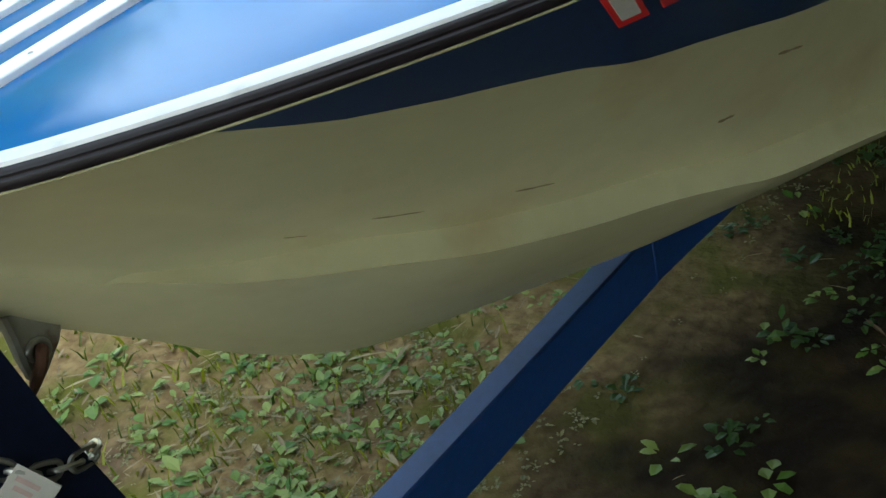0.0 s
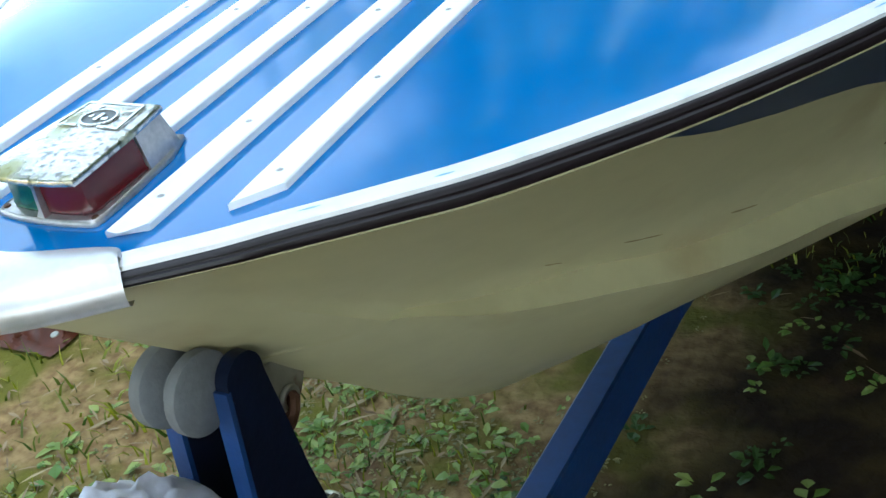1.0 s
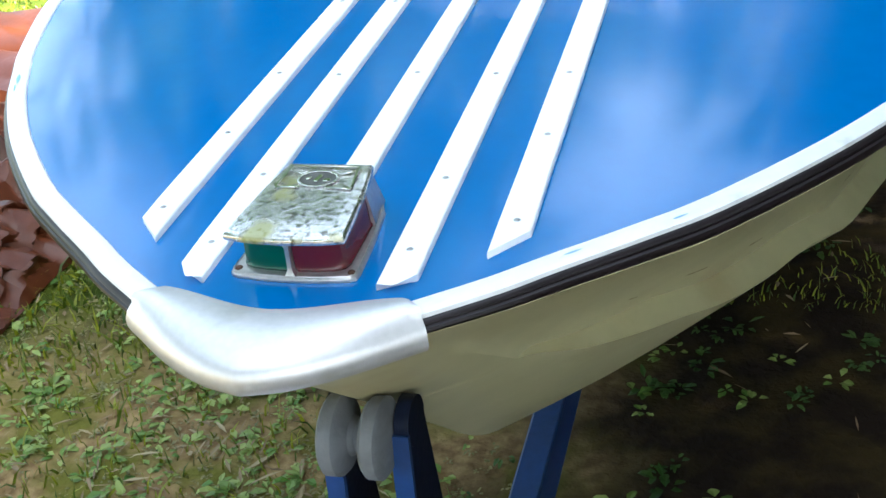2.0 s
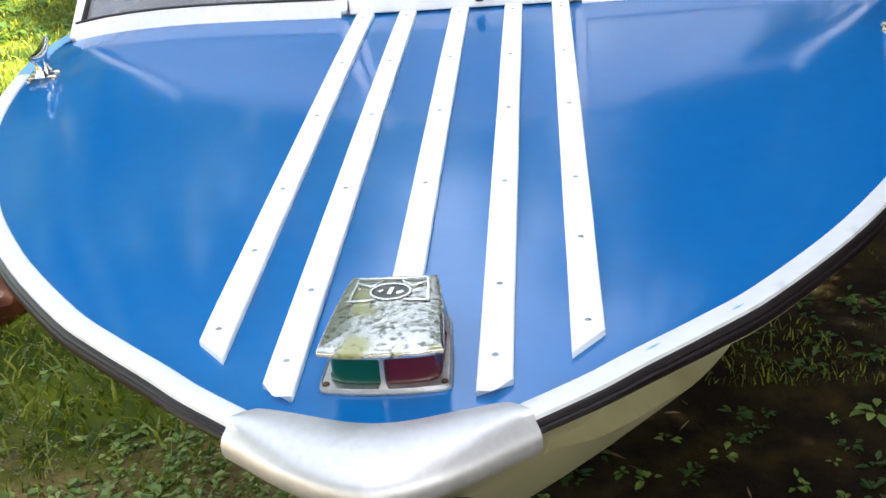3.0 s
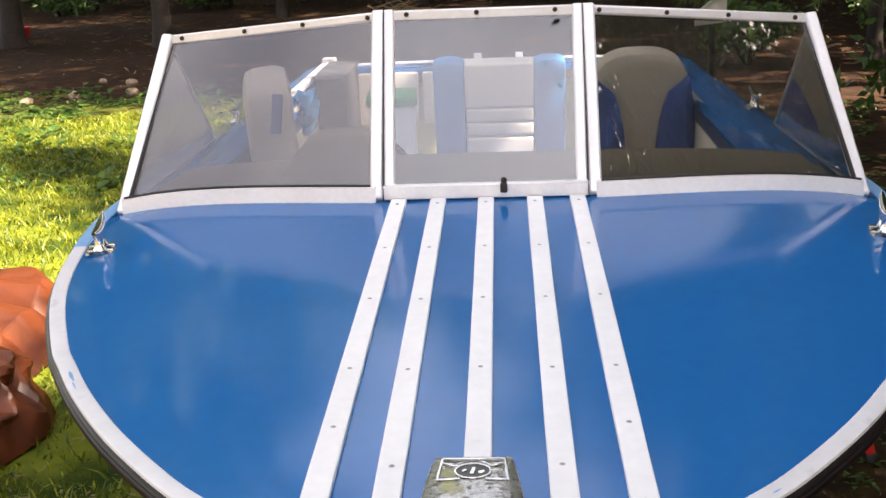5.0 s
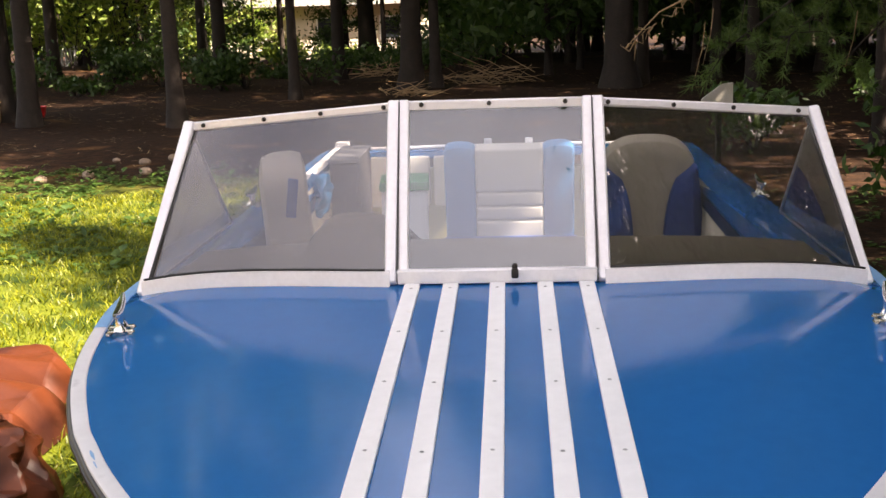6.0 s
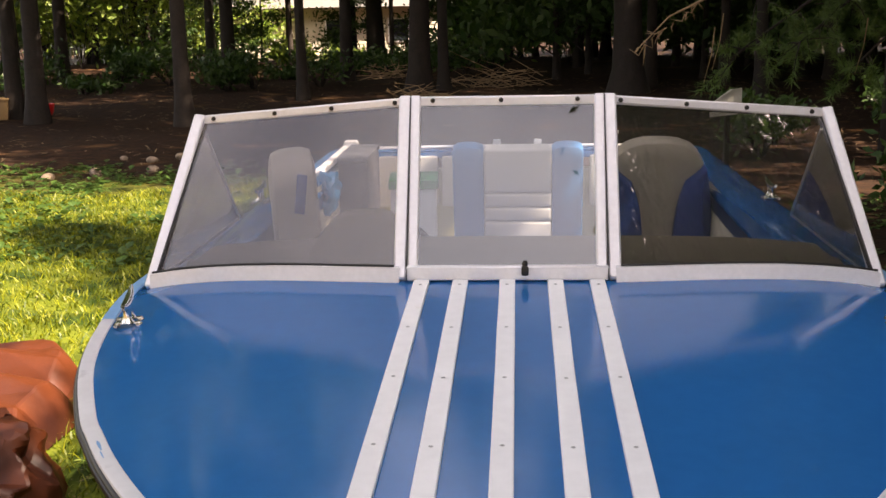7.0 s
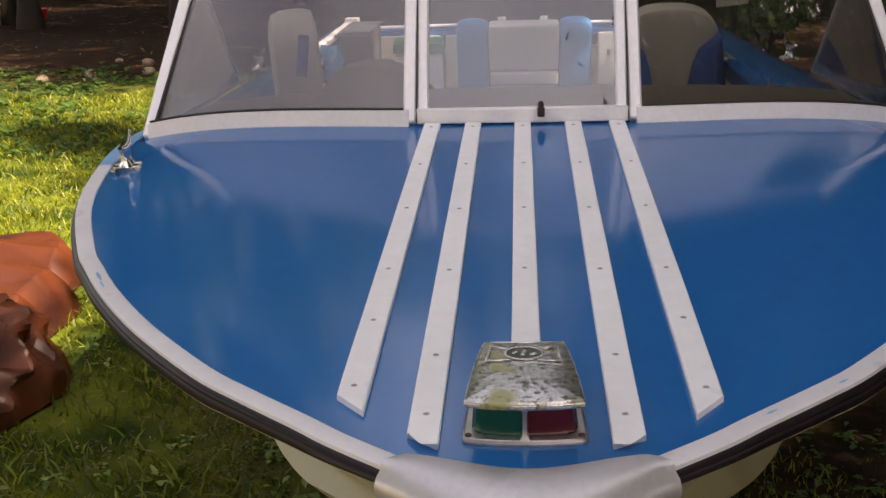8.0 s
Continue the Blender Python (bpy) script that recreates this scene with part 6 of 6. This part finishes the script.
# low-crowned trees that close the wood
thick = tree_thing("young_tree", 0.09, 9.0, 0.06, 2.6, 81, "leafy young tree filling the wood and the unseen yard edge", 3800, 0.15)
thick.matrix_world = pose(9.0, 17.0, ground_z(9, 17))
rng = np.random.default_rng(44)
for k in range(52):
    x, y = -65 + 2.5 * k, 76 + 4 * math.sin(k * 2.3)
    m = pose(x, y, ground_z(x, y), 0, 0, k * 67) @ Matrix.Diagonal((1.3, 1.3, 1.2, 1))
    o = copy_thing(thick, m)
    o.matrix_world = m
count = 0
while count < 160:
    x, y = rng.uniform(-42, 42), rng.uniform(34, 75)
    if count % 3 == 0:
        x, y = rng.uniform(6, 30), rng.uniform(10, 40)
    if count >= 120:
        x, y = rng.uniform(0, 16), rng.uniform(26, 44)
    way = x / (y + 0.7)
    if -15 < x < 6 and 44 < y < 62 or way < -0.56 or in_clearing(x, y):
        continue
    if y < 62 and (-0.235 < way < -0.09 or -0.40 < way < -0.26) and y > 30:
        continue
    s = rng.uniform(0.8, 1.4)
    m = pose(x, y, ground_z(x, y), 0, 0, rng.uniform(0, 360)) @ Matrix.Diagonal((s, s, s, 1))
    o = copy_thing(thick, m)
    o.matrix_world = m
    count += 1

# yard trees right of and behind the camera, mostly unseen; they shade the bow
shade = tree_thing("yard_tree", 0.2, 11.0, 0.42, 2.6, 71, "broad leafy yard tree, mostly out of view, set for shade", 20000, 0.10)
shade.matrix_world = pose(4.7, -1.9, ground_z(4.7, -1.9))
# copies added, most out of view, to cut skylight and sun on the ground
for x, y, s, a in ((7.4, -4.0, 1.1, 120), (4.8, -8.0, 1.0, 200), (8.8, -3.6, 1.2, 10), (3.4, 4.9, 0.48, 15), (3.5, 6.5, 0.62, 160), (4.0, 8.2, 0.66, 280), (4.6, 3.4, 0.55, 95), (12, -9, 1.2, 330), (-18, 3, 1.0, 150), (-14, -16, 1.1, 20), (4.2, 11.2, 1.45, 70), (5.4, 15.5, 1.5, 210)):
    m = pose(x, y, ground_z(x, y), 0, 0, a) @ Matrix.Diagonal((s, s, s, 1) if s > 0.5 else (s, s, 1.6 * s, 1))
    o = copy_thing(shade, m)
    o.matrix_world = m
# slender trees out of view: mirrored in the right pane, and shading the tarp
airy = tree_thing("yard_tree", 0.2, 11.0, 0.42, 2.6, 75, "out-of-view slender leafy tree with gaps in its crown", 4700, 0.085)
airy.matrix_world = pose(2.35, 0.85, ground_z(2.35, 0.85), 0, 0, 40) @ Matrix.Diagonal((0.4, 0.4, 0.64, 1))
for x, y, s, a in ((2.65, 0.6, 0.42, 200), (2.7, -0.4, 0.5, 250), (3.3, -1.0, 0.55, 60), (2.5, 1.0, 0.36, 130), (2.0, -1.7, 0.5, 310)):
    m = pose(x, y, ground_z(x, y), 0, 0, a) @ Matrix.Diagonal((s, s, 1.5 * s, 1))
    o = copy_thing(airy, m)
    o.matrix_world = m
# mostly unseen low trees at the right, added to keep skylight off the ground
for x, y, s, a in ((3.6, 2.6, 0.44, 140), (3.5, 4.2, 0.46, 260), (2.9, 3.2, 0.30, 10), (2.7, 2.5, 0.27, 90), (3.0, 4.6, 0.32, 170), (3.1, 5.6, 0.34, 230), (2.6, -1.2, 0.30, 300), (2.7, 0.4, 0.26, 20), (3.3, 6.6, 0.36, 110), (3.8, 5.8, 0.48, 330), (4.1, 7.4, 0.5, 75), (3.3, -0.5, 0.46, 190), (4.6, 2.2, 0.42, 0), (5.2, 4.4, 0.5, 90), (5.8, 6.6, 0.55, 200), (4.9, 0.2, 0.45, 300), (4.4, -2.2, 0.5, 45), (7.0, 3.2, 0.6, 130)):
    m = pose(x, y, ground_z(x, y), 0, 0, a) @ Matrix.Diagonal((s, s, s, 1))
    o = copy_thing(thick, m)
    o.matrix_world = m
# unseen crowns added to fill sky gaps mirrored in the right pane
for x, y, a in ((3.4, 1.45, 35), (3.5, 2.4, 215), (3.9, 1.2, 120), (3.2, 0.9, 290)):
    m = pose(x, y, ground_z(x, y), 0, 0, a) @ Matrix.Diagonal((0.46, 0.46, 0.66, 1))
    o = copy_thing(thick, m)
    o.matrix_world = m
# unseen trees behind the camera, added to cut skylight from the lawn's far side
for k in range(9):
    a = radians(168 + 13 * k)
    x, y = 8.5 * math.cos(a), 1.0 + 8.5 * math.sin(a)
    m = pose(x, y, ground_z(x, y), 0, 0, 50 * k) @ Matrix.Diagonal((0.72, 0.72, 0.68, 1))
    o = copy_thing(shade, m)
    o.matrix_world = m
# unseen pines left of view, added to fill sky gaps mirrored in the deck
for x, y, a in ((-7.6, 13.6, 20), (-9.4, 15.4, 140), (-7.9, 17.2, 260)):
    m = pose(x, y, ground_z(x, y), 0, 0, a)
    o = copy_thing(forest[0], m)
    o.matrix_world = m
# young trees before the house
for x, y, q in ((-10.4, 40.5, 0.55), (-9.3, 41.5, 0.5), (-6.1, 41.0, 0.5), (-3.3, 40.0, 0.5), (-12.4, 39.0, 0.5)):
    m = pose(x, y, ground_z(x, y), 0, 0, 40 * x) @ Matrix.Diagonal((q, q, q, 1))
    o = copy_thing(thick, m)
    o.matrix_world = m
